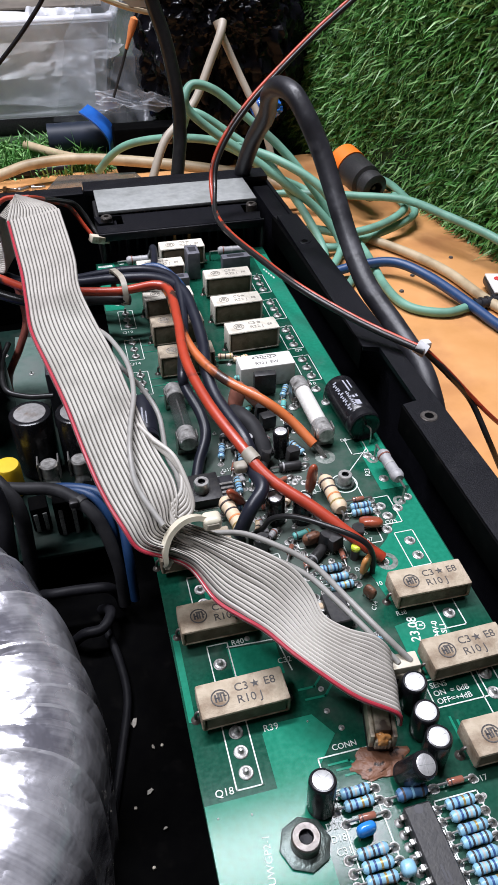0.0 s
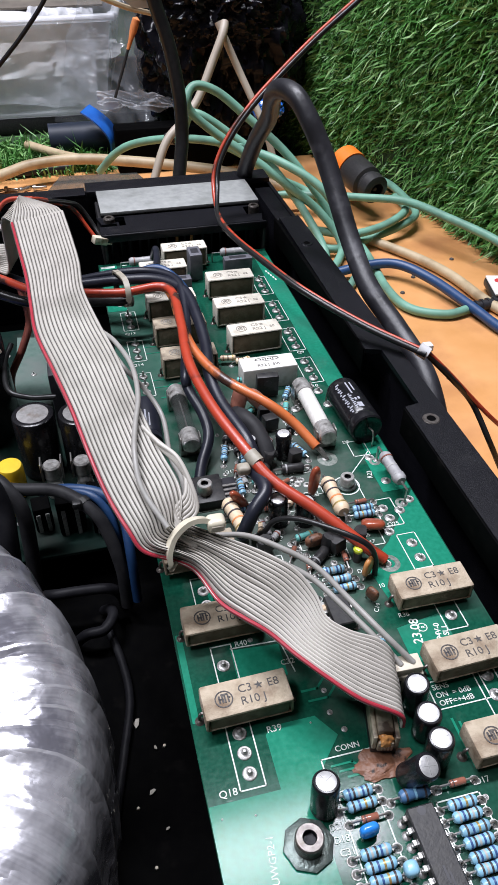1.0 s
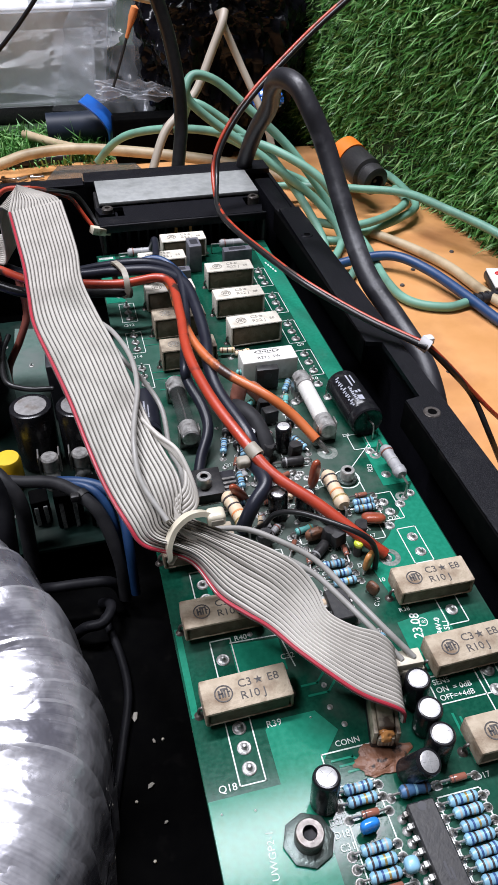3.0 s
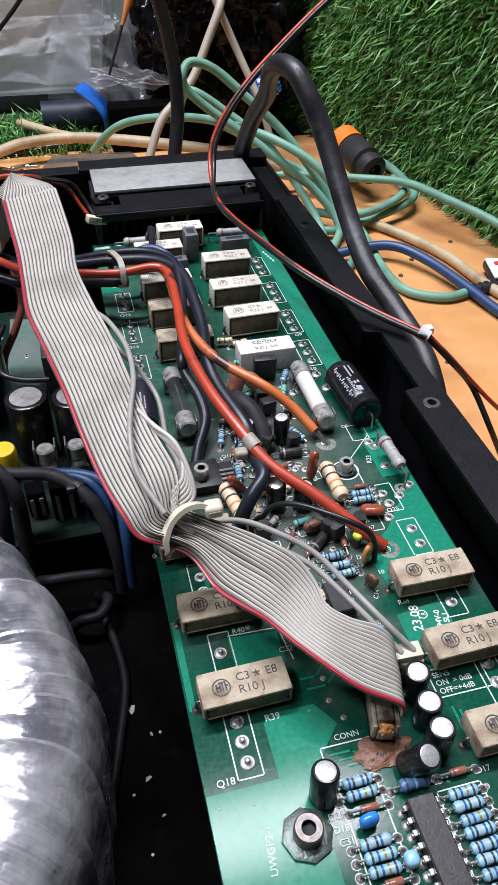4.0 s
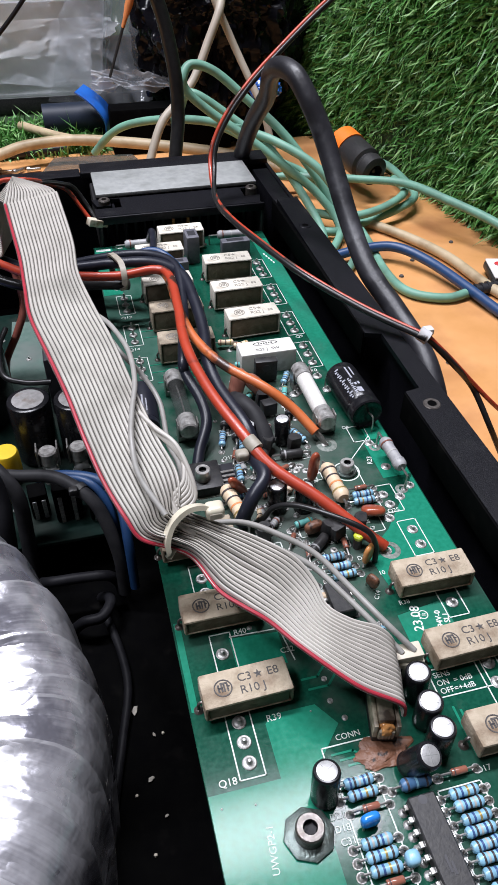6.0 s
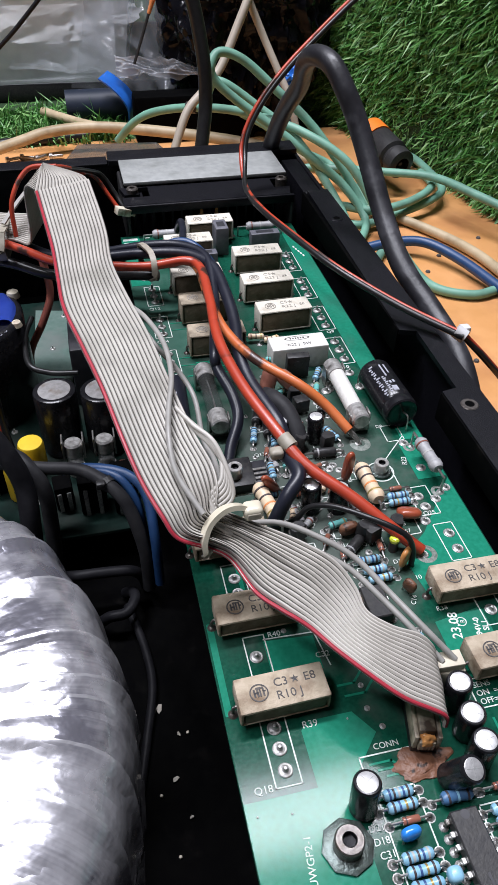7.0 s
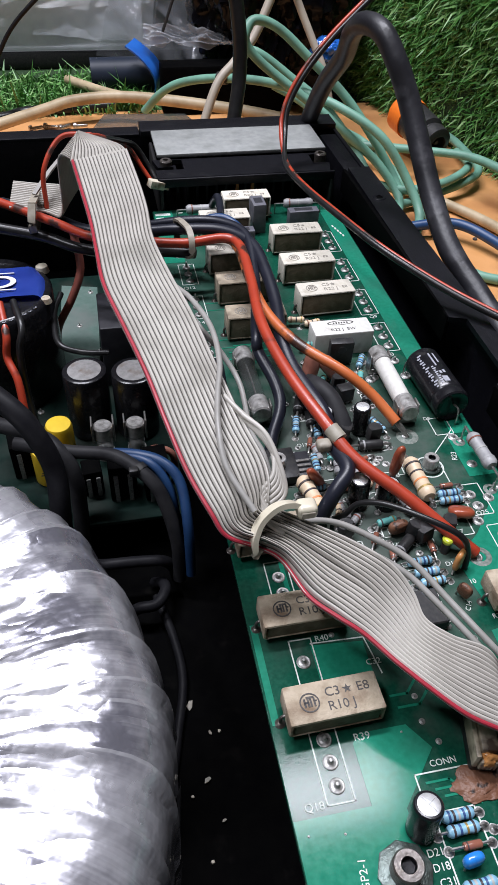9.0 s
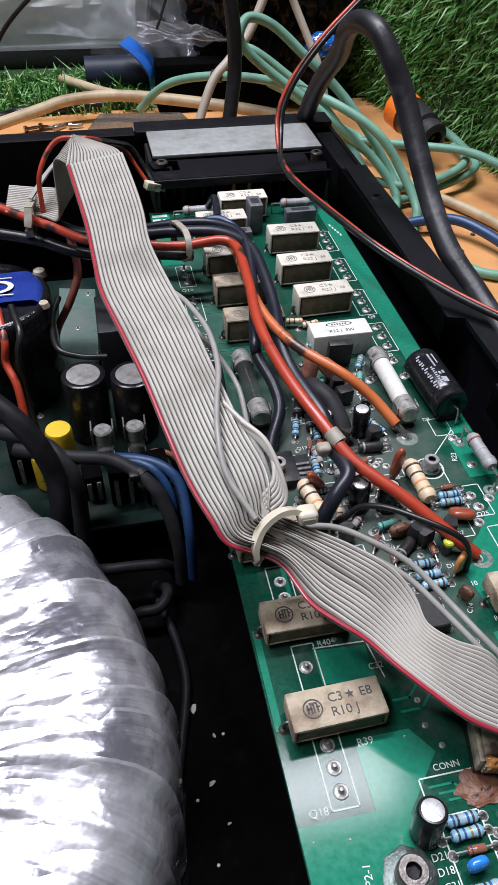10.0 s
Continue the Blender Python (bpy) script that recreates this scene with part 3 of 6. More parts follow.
pour([(0.2, 15.8), (17, 15.8), (17, 29), (19, 31), (30, 31), (34, 25), (24, 14), (24, -14), (20, -118), (0.2, -118)])
pour([(0.5, 36), (2.2, 36), (2.2, 62), (0.5, 62)])
pour([(14, 45), (27, 43.5), (27, 53), (14, 54)])
pour([(62, 58), (60, 72), (70, 80), (86.5, 100), (86.5, 64), (83, 64), (83, 60)])
pour([(79, 120), (86.5, 120), (86.5, 280), (79, 280)])
pour([(60, 33), (60, 50), (74, 52), (74, 34)])
pour([(0.5, 240), (9, 240), (9, 288), (0.5, 288)])
pour([(0.5, 90), (7, 90), (7, 160), (0.5, 160)])
pour([(77, 101), (86.5, 101), (86.5, 118), (77, 118)])


def silk_frame(corners, closed=True, w=0.3):
    part("printed_outline", frame_lines(corners, w, closed, 0.17), "silk", pcb, smooth=False)


def rect(x0, x1, y0, y1):
    silk_frame([(x0, y0), (x1, y0), (x1, y1), (x0, y1)])


def silk(text, x, y, size=2.2, rz=0):
    letters(text, size, "silk", pcb, put(x, y, 0.16, 0, 0, rz))


rect(8, 14, 17.5, 34)
rect(9, 14.5, 44, 56)
rect(8, 14, 68, 80)
rect(73.5, 79.5, 46, 62)
rect(73.5, 79.5, 68, 82)
rect(73.5, 79.5, 20, 34)
rect(60.5, 75, 25.0, 32.6)
rect(71.5, 78, 86, 98)
rect(74, 80, 120, 128)
for fy in (180, 205, 230):
    rect(5.5, 12, fy - 8, fy + 8)
for fy in (176, 200, 225, 250):
    rect(71.5, 78.5, fy - 10, fy + 8)
rect(15.5, 27, 106, 120)
silk_frame([(28, 20), (46, 20), (46, 13)], False)
silk_frame([(28, 20), (28, 15)], False)
silk_frame([(14.2, 54.5), (27.5, 54), (29, 44)], False)
silk_frame([(70, 100), (70, 112), (80, 122)], False)
silk_frame([(29, 12), (29, -14), (38, -14), (38, 12)])
silk_frame([(50, 4.5), (50, -16), (60.5, -16), (60.5, 4.5)])
silk("R39", 17.5, 29.4, 2.4)
silk("Q18", 3.0, 17.0, 2.4)
silk("R40", 15.5, 54.8, 2.2)
silk("C32", 26, 46.5, 2.2)
silk("R38", 62.0, 53.0, 2.0)
letters("23.08", 3.7, "silk", pcb, put(65.0, 43.6, 0.16, 0, 0, 78), bold=0.04)
silk("R", 67.6, 48.0, 1.7, 78)
part("printed_ring", lathe([(1.15, 0.02), (1.15, 0.17), (1.4, 0.17), (1.4, 0.02)], 22, shift=(66.9, 48.6, 0)), "silk", pcb)
letters("94V-0", 2.2, "silk", pcb, put(70.6, 43.6, 0.16, 0, 0, 78), bold=0.05)
letters("SL1", 2.2, "silk", pcb, put(73.0, 44.5, 0.16, 0, 0, 78), bold=0.05)
silk("SENS", 61.4, 30.2, 2.1)
silk("ON  = 0dB", 61.4, 28.0, 2.1)
silk("OFF=+4dB", 61.4, 25.8, 2.1)
silk("CONN", 32.0, 21.0, 2.0)
silk("D21", 24.8, 4.4, 2.1)
silk("D18", 25.0, 1.7, 2.1)
silk("C31", 25.4, -1.0, 2.1)
silk("D17", 60.8, 6.0, 2.0)
silk("UWGP2-1", 11.4, -3.0, 2.3, 84)
silk("R23", 76.0, 108.0, 2.4, 75)
silk("Q25", 72.5, 86.0, 2.2)
silk("Q21", 50.0, 78.5, 1.9)
silk("D14", 47.5, 116.5, 2.0)
silk("Q10", 70.5, 163.0, 2.6)
silk("Q12", 5.5, 218.5, 2.6)
silk("Q14", 5.5, 193.5, 2.6)
silk("Q11", 5.0, 244.0, 2.6)
silk("C14", 57.0, 56.0, 1.9, 60)
silk("D1", 56.5, 70.5, 2.0)
silk("10", 60.5, 64.0, 2.0)
silk("Q9", 74.0, 187.5, 2.4)
silk("D8", 72.5, 127.5, 2.0)

# copper traces under the mask


def trace(pts, w=0.5):
    part("trace", frame_lines(pts, w, False, 0.14), "pour", pcb, smooth=False)


for k in range(3):
    trace([(30 + 1.5 * k, 18 - 1.6 * k), (35 + 1.2 * k, 18 - 1.6 * k), (37.5 + 1.2 * k, 15.5 - 1.6 * k)])
    trace([(62.6 + 1.5 * k, 22 - 1.2 * k), (62.6 + 1.5 * k, 10 + k)], 0.6)
    trace([(14 + 2.2 * k, 170 + 4 * k), (30, 170 + 4 * k)], 0.6)
trace([(29, 38), (33, 38), (36, 41)], 0.6)
trace([(30, 35), (35, 35), (38, 38), (38, 41)], 0.6)
trace([(12.5, 84), (12.5, 66)], 1.2)
for fy in (180, 205):
    trace([(12.2, fy + 2), (24, fy + 2)], 0.4)
    trace([(12.2, fy - 3), (24, fy - 3)], 0.4)

# solder joints
joint_mesh = None


def joint(x, y, r=1.5, tall=1.0):
    global joint_mesh
    if joint_mesh is None:
        ob = part("solder_joint", lathe([(1, 0.02), (1, 0.16), (0.9, 0.28), (0.72, 0.22), (0.5, 0.3), (0.34, 0.5), (0.27, 1.1), (0.22, 1.6), (0, 1.7)], 16), "solder", pcb)
        joint_mesh = ob.data
    else:
        ob = mesh_part("solder_joint", joint_mesh, "solder", pcb)
    ob.matrix_basis = put(x, y, 0) @ Matrix.Diagonal((r, r, tall, 1))


for jx, jy in ((11, 31), (11, 26), (11, 21), (11.3, 50), (11, 75), (11, 70), (77, 57), (76.5, 50.5), (77, 78), (77, 72), (77, 31), (76.5, 25.5)):
    joint(jx, jy, 1.75, 0.9)
for fy in (180, 205, 230):
    for k in (-5.4, 0, 5.4):
        joint(8.8, fy + k, 1.7, 1.8)
for fy in (176, 200, 225, 250):
    for k in (-7, -1, 5):
        joint(75, fy + k, 1.9, 1.5)
for jx, jy in ((62, 161), (62, 151), (63.5, 152), (74, 160), (75, 151)):
    joint(jx, jy, 1.9, 1.2)
for jx, jy in ((2.6, 12.6), (10, 11.7), (28.5, 29.5), (34, 31), (36, 26), (34.5, 37), (20, 56), (58, 15), (61.5, 3)):
    joint(jx, jy, 0.75, 0.25)
for jx, jy in ((79, 118.3), (84, 96), (79, 92), (74, 94), (74.5, 89.5), (72, 84), (66, 72), (63.5, 122), (80, 106)):
    joint(jx, jy, 1.7, 0.8)
rng = random.Random(5)
for k in range(60):
    joint(rng.uniform(28, 58), rng.uniform(62, 150), rng.uniform(0.8, 1.2), rng.uniform(0.5, 1.0))

# ---- cement resistors ----


def cement_resistor(rows, mat, logo, label, top=10.2, star=None, low=0.8, trough=False, ink="ink"):
    """Lies across the board: body on two leads, printed top, trough in the front face."""
    t = thing("cement_resistor", label, "resistor", put(0, 0, 0), "cement resistors on the board")
    bm = box(-10.9, 10.9, -4.6, 4.6, low, top, 0.55, 2)
    if trough:
        front = min(bm.faces, key=lambda f: f.calc_center_median().y)
        bmesh.ops.inset_region(bm, faces=[front], thickness=0.75, depth=0.0)
        bmesh.ops.translate(bm, vec=(0, 1.5, 0), verts=front.verts)
    for v in bm.verts:
        v.co += 0.22 * Vector((noise.noise(v.co * 0.4), noise.noise(v.co * 0.4 + Vector((9, 0, 0))), noise.noise(v.co * 0.4 + Vector((0, 9, 0)))))
    part("body", bm, mat, t)
    if trough:
        part("potting", box(-9.8, 9.8, -4.3, -2.6, low + 0.1, top - 1.1, 0.35), "potting", t, "brown potting cement")
    for s in (-1, 1):
        part("lead", tube([(s * 10.6, 0, 3.4), (s * 11.3, 0, 3.2), (s * 11.7, 0, 2.4), (s * 11.7, 0, 1.2), (s * 11.7, 0, 0.1)], 0.42, 8, 4), "screw", t)
        part("lead_pad", lathe([(0, 0.9), (0.5, 0.8), (1.2, 0.15), (1.3, 0.03)], 14, shift=(s * 11.7, 0, 0)), "screw", t)
    if logo == "ring":
        ring = lathe([(1.95, top + 0.02), (1.95, top + 0.16), (2.25, top + 0.16), (2.25, top + 0.02)], 28, shift=(-5.6, -0.2, 0))
        part("printed_ring", ring, ink, t)
        bars([(-6.9, -1.2, 0.45, 2.0), (-6.1, -1.2, 0.45, 2.0), (-6.9, -0.35, 1.2, 0.4), (-5.5, -1.2, 0.4, 2.0), (-6.2, 0.8, 1.8, 0.4), (-4.7, -1.2, 0.4, 2.0), (-4.7, -0.1, 0.8, 0.35)], ink, t, put(0, 0, top + 0.05))
    else:
        ring = lathe([(2.1, top + 0.02), (2.1, top + 0.14), (2.35, top + 0.14), (2.35, top + 0.02)], 28)
        bmesh.ops.scale(ring, vec=(2.1, 0.55, 1), verts=ring.verts)
        bmesh.ops.translate(ring, vec=(0, 2.0, 0), verts=ring.verts)
        part("printed_ring", ring, ink, t)
        bars([(-2.8 + 1.0 * k, 1.6, 0.55, 0.8) for k in range(6)], ink, t, put(0, 0, top + 0.04))
    for text, x, y, size in rows:
        letters(text, size, ink, t, put(x, y, top + 0.07), bold=0.0)
    if star:
        bm = bmesh.new()
        rim = [bm.verts.new((star[0] + (1.15 if k % 2 == 0 else 0.45) * math.sin(k * math.pi / 5), star[1] + (1.15 if k % 2 == 0 else 0.45) * math.cos(k * math.pi / 5), top + 0.13)) for k in range(10)]
        bm.faces.new(rim[::-1])
        part("printed_star", bm, ink, t, smooth=False)
    return t


near_r = cement_resistor([("C3", -1.8, 0.5, 3.0), ("E8", 5.6, 0.5, 3.0), ("R10 J", -1.8, -2.7, 3.0)], "cement", "ring", "dusty cream ceramic resistor standing on the board", 7.7, (3.4, 1.5), 2.0, True)
near_r.matrix_basis = put(14.0, 36.6, 0, 0, 0, 1)
for x, y, a in ((13.6, 60.8, 0), (12.0, 86, 1), (72.8, 58.0, -1), (72.5, 35.6, 1), (72.3, 12.8, 0), (72.3, -10.5, 0)):
    copy_thing(near_r, put(x, y, 0, 0, 0, a))
far_r = cement_resistor([("C5", -1.2, 0.6, 2.7), ("R22 J", -1.2, -2.5, 2.7), ("E8", 6.3, -1.8, 2.2)], "cement_far", "ring", "pale dusty ceramic resistor on two leads", 10.2, (3.2, 1.4), 0.8, True, "ink_worn")
far_r.matrix_basis = put(58.0, 245.0, 0, 0, 0, -1)
for x, y, z, a in ((56.4, 220, 0, 1), (57.4, 196.5, 0, 2), (42.2, 277, 1.5, 0), (29, 259, 1.5, 0), (28, 232, 0, 2)):
    copy_thing(far_r, put(x, y, z, 0, 0, a))
brown_r = cement_resistor([("R22 J", -1.2, -2.5, 2.7)], "cement_brown", "ring", "scorched brown ceramic resistor under the wires", 10.2, None, 0.8, True, "ink_worn")
brown_r.matrix_basis = put(28, 209, 0, 0, 0, 1)
copy_thing(brown_r, put(27.6, 185, 0, 0, 0, -1))
tagged(cement_resistor([("R22 J  5W", -4.6, -2.7, 2.2)], "cement_white", "oval", "clean white ceramic resistor on the board"), group="cement resistors on the board").matrix_basis = put(56.4, 171.2, -0.8)

# ---- toroidal transformer in film ----


def toroid():
    t = thing("toroidal_transformer", "large ring transformer wrapped in crinkled silvery film", "transformer", put(-121.5, 43, 0))
    nb, wraps, across = 64, 58, 12

    def swell(b):
        return (abs(math.cos(b)) ** 4.0 + abs(math.sin(b)) ** 4.0) ** (-1 / 4.0)

    prof = []
    for j in range(49):
        b = j / 48 * math.tau
        prof.append((65 + 31.4 * swell(b) * math.cos(b), -28 + 37.4 * swell(b) * math.sin(b)))
    core = part("winding", lathe(prof, 120), "grey_res", t, "wound core under the film")
    rnd = random.Random(3)
    at = 0.0
    starts = []
    while at < 0.995:
        starts.append(at)
        at += rnd.choice((0.6, 0.8, 1.0, 1.2, 1.5)) / wraps
    starts.append(1.0)
    for w, (a0, a1) in enumerate(zip(starts, starts[1:])):
        bm = bmesh.new()
        uv = bm.loops.layers.uv.new("UVMap")
        wide = a1 - a0 + rnd.uniform(0.55, 0.9) / wraps
        lean, high = (0.3 + 0.8 * math.sin(w * 0.9)) / wraps, rnd.uniform(0.7, 1.5)
        grid = []
        for i in range(across + 1):
            f = i / across
            row = []
            for j in range(nb + 1):
                b = j / nb * math.tau
                cx, sz = math.cos(b), math.sin(b)
                k = swell(b)
                a = a0 + wide * f + lean * sz + 0.22 / wraps * noise.noise(Vector((w, j * 0.12, f * 0.5)))
                dent = 1.2 * noise.noise(Vector((a * 45, j * 0.16, 4))) + 0.22 * noise.noise(Vector((a * 150, j * 0.35, 9)))
                lift = high * f + (0.75 if i >= across - 1 else 0.0) + dent
                r = 65 + (34.2 * k + lift) * cx
                z = -28 + (39.8 * k + lift) * sz
                th = a * math.tau
                row.append((bm.verts.new((r * math.cos(th), r * math.sin(th), z)), (f, j / nb)))
            grid.append(row)
        for p, q in zip(grid, grid[1:]):
            for j in range(nb):
                quad = (p[j], q[j], q[j + 1], p[j + 1])
                face = bm.faces.new([v for v, _ in quad])
                for loop, (_, c) in zip(face.loops, quad):
                    loop[uv].uv = c
        part("film_turn", bm, "film_wrap", core)
    part("clamp_disc", lathe([(0, 15.5), (34, 15.5), (34, 17), (30, 18), (0, 18)], 40), "black_paint", t)
    part("clamp_bolt", lathe([(0, TOP + 9), (6, TOP + 9), (6, 19), (5, 20), (0, 20)], 6), "screw", t)
    return t


toroid()

# ---- ribbon cable ----
RIB_L = [(-32, 218, 54), (-30, 199, 53), (-28, 180, 51), (-27, 162, 50), (-26, 145, 49), (-22, 127, 47), (-18, 109, 45), (-15, 93, 42), (-12, 81, 38), (-8, 71, 34),
         (-5, 67, 30), (2, 65, 27), (7, 62, 25), (11, 53, 23), (16, 47, 22), (21, 42, 21), (26, 35, 20), (31, 29, 19), (37, 23, 17), (45, 19, 14), (46.5, 18.6, 9)]
RIB_R = [(-12, 226, 54), (-10, 201, 53), (-9, 187, 51), (-9, 168, 50), (-6, 150, 48), (-2, 130, 46), (1, 109, 44), (4, 92, 41), (7, 82, 38), (7, 76, 36),
         (6, 73, 34), (8, 72, 32), (14, 69, 30), (24, 64, 27), (32, 58, 24), (36, 52, 20), (37, 46, 18), (41, 41, 18), (47, 38, 17), (50, 36, 14), (51, 35.6, 9)]


def ribbon_sheet(left, right, parent, wires=16, pleat=None, steps=7, name="flat_strip", red=True):
    L, R = spline(left, steps), spline(right, steps)
    per = 8
    bm = bmesh.new()
    top, low = [], []
    reds = []
    for i, (a, b) in enumerate(zip(L, R)):
        i0, i1 = max(i - 1, 0), min(i + 1, len(L) - 1)
        way = ((L[i1] - L[i0]) + (R[i1] - R[i0])).normalized()
        nrm = (b - a).cross(way).normalized()
        if i == 0:
            turn = -1 if nrm.z < 0 else 1
        s = i / steps
        amp = pleat(s) if pleat else 0.0
        rt, rl = [], []
        for j in range(wires * per + 1):
            u = j / (wires * per)
            ridge = math.sqrt(max(0.0, 1 - (1.3 * (2 * ((u * wires) % 1) - 1)) ** 2)) if 0 < j < wires * per and j % per else 0.0
            c = a.lerp(b, u)
            wave = amp * (math.sin(u * 15 + 1) * 0.6 + math.sin(u * 27 + s) * 0.5) * (1 - 0.4 * u) + 0.3 * noise.noise(Vector((u * 3, s * 0.8, 1)))
            rt.append(bm.verts.new(c + nrm * (wave + turn * 0.75 * ridge)))
            rl.append(bm.verts.new(c + nrm * (wave - turn * (0.4 * ridge + 0.06))))
            if j == per // 2:
                reds.append(c + nrm * (wave + turn * 0.3))
        top.append(rt)
        low.append(rl)
    for i in range(len(L) - 1):
        for j in range(wires * per):
            up = bm.faces.new((top[i][j], top[i][j + 1], top[i + 1][j + 1], top[i + 1][j]))
            # groove faces take the darker web colour, which stands in for shade
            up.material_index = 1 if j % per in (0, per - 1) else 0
            bm.faces.new((low[i][j], low[i + 1][j], low[i + 1][j + 1], low[i][j + 1]))
    bmesh.ops.recalc_face_normals(bm, faces=bm.faces)
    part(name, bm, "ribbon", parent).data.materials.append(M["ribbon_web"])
    if red:
        part("red_edge_wire", tube(reds, 0.5, 8, 1), "ribbon_red", parent, "red-striped first wire")


ribbon = thing("ribbon_cable", "pale grey ribbon cable with one red edge, folded and tied", "cable")
ribbon_sheet(RIB_L, RIB_R, ribbon, pleat=lambda s: 2.2 * max(0.0, 1 - abs(s - 11.2) / 3.2))
ribbon_sheet([(-32.5, 219, 53.2), (-31, 233, 53.4), (-29, 247, 53)], [(-12, 226, 53.2), (-15, 233, 53.4), (-28.4, 247, 53)], ribbon, steps=6, red=False)
ribbon_sheet([(-31.5, 222, 53), (-37, 240, 46), (-39, 246, 22), (-46, 250, 21), (-60, 256, 21)], [(-29, 246, 53), (-29, 262, 46), (-30, 266, 26), (-44, 268, 25), (-58, 272, 25)], ribbon, steps=6, red=False)

tie = thing("cable_tie", "natural nylon tie gathering the ribbon cable", "cable tie")
part("strap", strip([(2.2, 64.3, 25.5), (1.4, 64.8, 27.2), (1.5, 66.0, 29.9), (3.3, 67.9, 32.8), (6.8, 69.4, 34.9), (10.4, 70.2, 34.6), (13.2, 70.2, 33.2)], 2.7, 1.3, 10, Vector((-0.5, 0.3, 0.8))), "nylon", tie)
part("tie_head", box(11.8, 16.6, 67.6, 72.0, 31.0, 34.8, 1.2, 3), "nylon", tie)
part("tie_slot", box(12.6, 15.8, 67.4, 67.8, 32.0, 33.8, 0.15, 1), "nylon_dirty", tie)

# ---- wires over the board ----


def cable(name, label, points, r, mat, category="wire", steps=8, wobble=0.0, n=14, group=""):
    t = thing(name, label, category, None, group)
    part("sheath", tube(points, r, n, steps, wobble), mat, t)
    return t


cable("red_wire", "thick red vinyl wire with dark scuffs soldered to the board", [(-64, 262, 21), (-43, 244, 20), (-29, 230, 20), (-12, 222, 21), (6, 216, 22), (21, 216, 23), (26, 209, 23), (25, 184, 24), (23, 157, 24), (26, 133, 22), (32, 113, 19), (38, 100, 15), (49, 88, 11), (59, 77, 6), (65.5, 72.5, 1.5)], 1.82, "red_wire")
cable("orange_wire", "orange vinyl wire with scuffs soldered to the board", [(6.4, 219.5, 20.1), (21, 219.5, 21), (25.6, 212, 21), (25.6, 187, 21.3), (28, 169, 19), (35, 153, 17), (47, 140, 14), (55, 133, 9), (61, 124, 4)], 1.75, "orange_wire")
strands = thing("stripped_wire_end", "bare twisted strands at a wire's end", "wire")
for k in range(7):
    q = k * math.tau / 7
    part("strand", tube([(60.6 + 0.6 * math.cos(q), 124.6, 4.2 + 0.6 * math.sin(q)), (62.6 + 0.7 * math.cos(q + 1), 122.6 + 0.4 * math.sin(q), 2.6 + 0.6 * math.sin(q + 1)), (64 + 0.8 * math.cos(q + 2), 121.4 + 0.6 * math.sin(q), 0.2)], 0.3, 6, 4), "lead", strands)
cable("black_wire", "thick blue-black vinyl wire over the board", [(-64, 268, 18), (-44, 256, 16), (-30, 243, 16), (-12, 237, 17), (7, 231, 20), (22, 224, 22), (31, 212, 22), (33, 196, 20), (33, 177, 17), (31, 161, 15), (32, 147, 12), (37, 127, 9), (38, 118, 4)], 2.3, "navy_wire")
cable("black_wire", "blue-black wire running down to its pad", [(-10, 243, 16), (8, 236, 21), (22, 229, 23), (30, 216, 23), (28, 190, 19), (22, 159, 18), (22, 154, 14), (25, 143, 10), (25, 134, 7), (21, 126, 3), (19, 121, 0.5)], 1.9, "navy_wire")
cable("black_wire", "short blue-black wire curving into the parts", [(33, 109, 13), (34.5, 104, 14), (35, 97, 14), (30, 92, 11), (26, 90, 3)], 2.2, "navy_wire")
cable("blue_wire", "dark blue wire arching behind the black ones", [(10, 236, 16), (18, 238, 20), (26, 235, 21), (33, 225, 17), (36, 217, 10), (36, 213, 3)], 1.6, "blue_wire")
cable("black_wire", "blue-black wire rising beside the resistors", [(24, 240, 20), (25.5, 250, 20), (26.5, 262, 18), (27, 275, 10), (27, 284, 2)], 1.6, "navy_wire")
tie2 = thing("cable_tie", "small nylon tie round the red wire", "cable tie")
part("strap", tube([(33.4, 110.0, 18.3), (35.2, 106.2, 17.1)], 2.35, 18, 2), "nylon_dirty", tie2)
part("tie_head", box(28.4, 32.6, 104.2, 108, 14.2, 17.4, 1.1, 3), "nylon_dirty", tie2)
tie3 = thing("cable_tie", "dusty nylon tie round the wire bundle", "cable tie")
part("strap", strip([(6, 226, 26), (8, 219, 26), (8.5, 214, 23), (8, 214, 17), (6.5, 222, 15), (5, 233, 16), (5, 235, 22), (6, 226, 26)], 2.3, 1.0, 6, Vector((1, 0, 0)).cross(Vector((0, 1, 0.2)))), "nylon_dirty", tie3)

cable("grey_wire", "grey signal wire leaving the ribbon tie", [(4, 70, 30), (10, 72, 26.5), (22, 72, 24), (31, 67, 22), (39, 61, 19), (45, 51, 16), (50.5, 40, 14), (56.0, 33.8, 9.4)], 0.8, "grey_wire")
cable("grey_wire", "grey signal wire beside its twin", [(4, 67, 28.5), (11, 69.3, 25), (22.5, 67.5, 22), (30, 64, 20), (37.5, 58.5, 17.3), (43, 50, 15), (48, 41, 13), (52.8, 33.8, 9.4)], 0.8, "grey_wire")
cable("grey_wire", "thin grey wire lying on the ribbon cable", [(-6, 147, 46.4), (-2.3, 138, 47.2), (1.0, 124, 47.2), (1.0, 110, 46.4), (-1.5, 98, 45), (-3, 88, 43.4), (-2.5, 79, 39.5), (2, 69, 35)], 0.75, "grey_wire")
cable("grey_wire", "thin grey wire looping beside the ribbon cable", [(-5, 141, 45.6), (-1, 128, 44), (4.5, 125.5, 36.5), (8, 117, 32), (7.6, 101, 30), (9, 92, 30), (8.5, 81, 31), (7, 72, 31)], 0.75, "grey_wire")
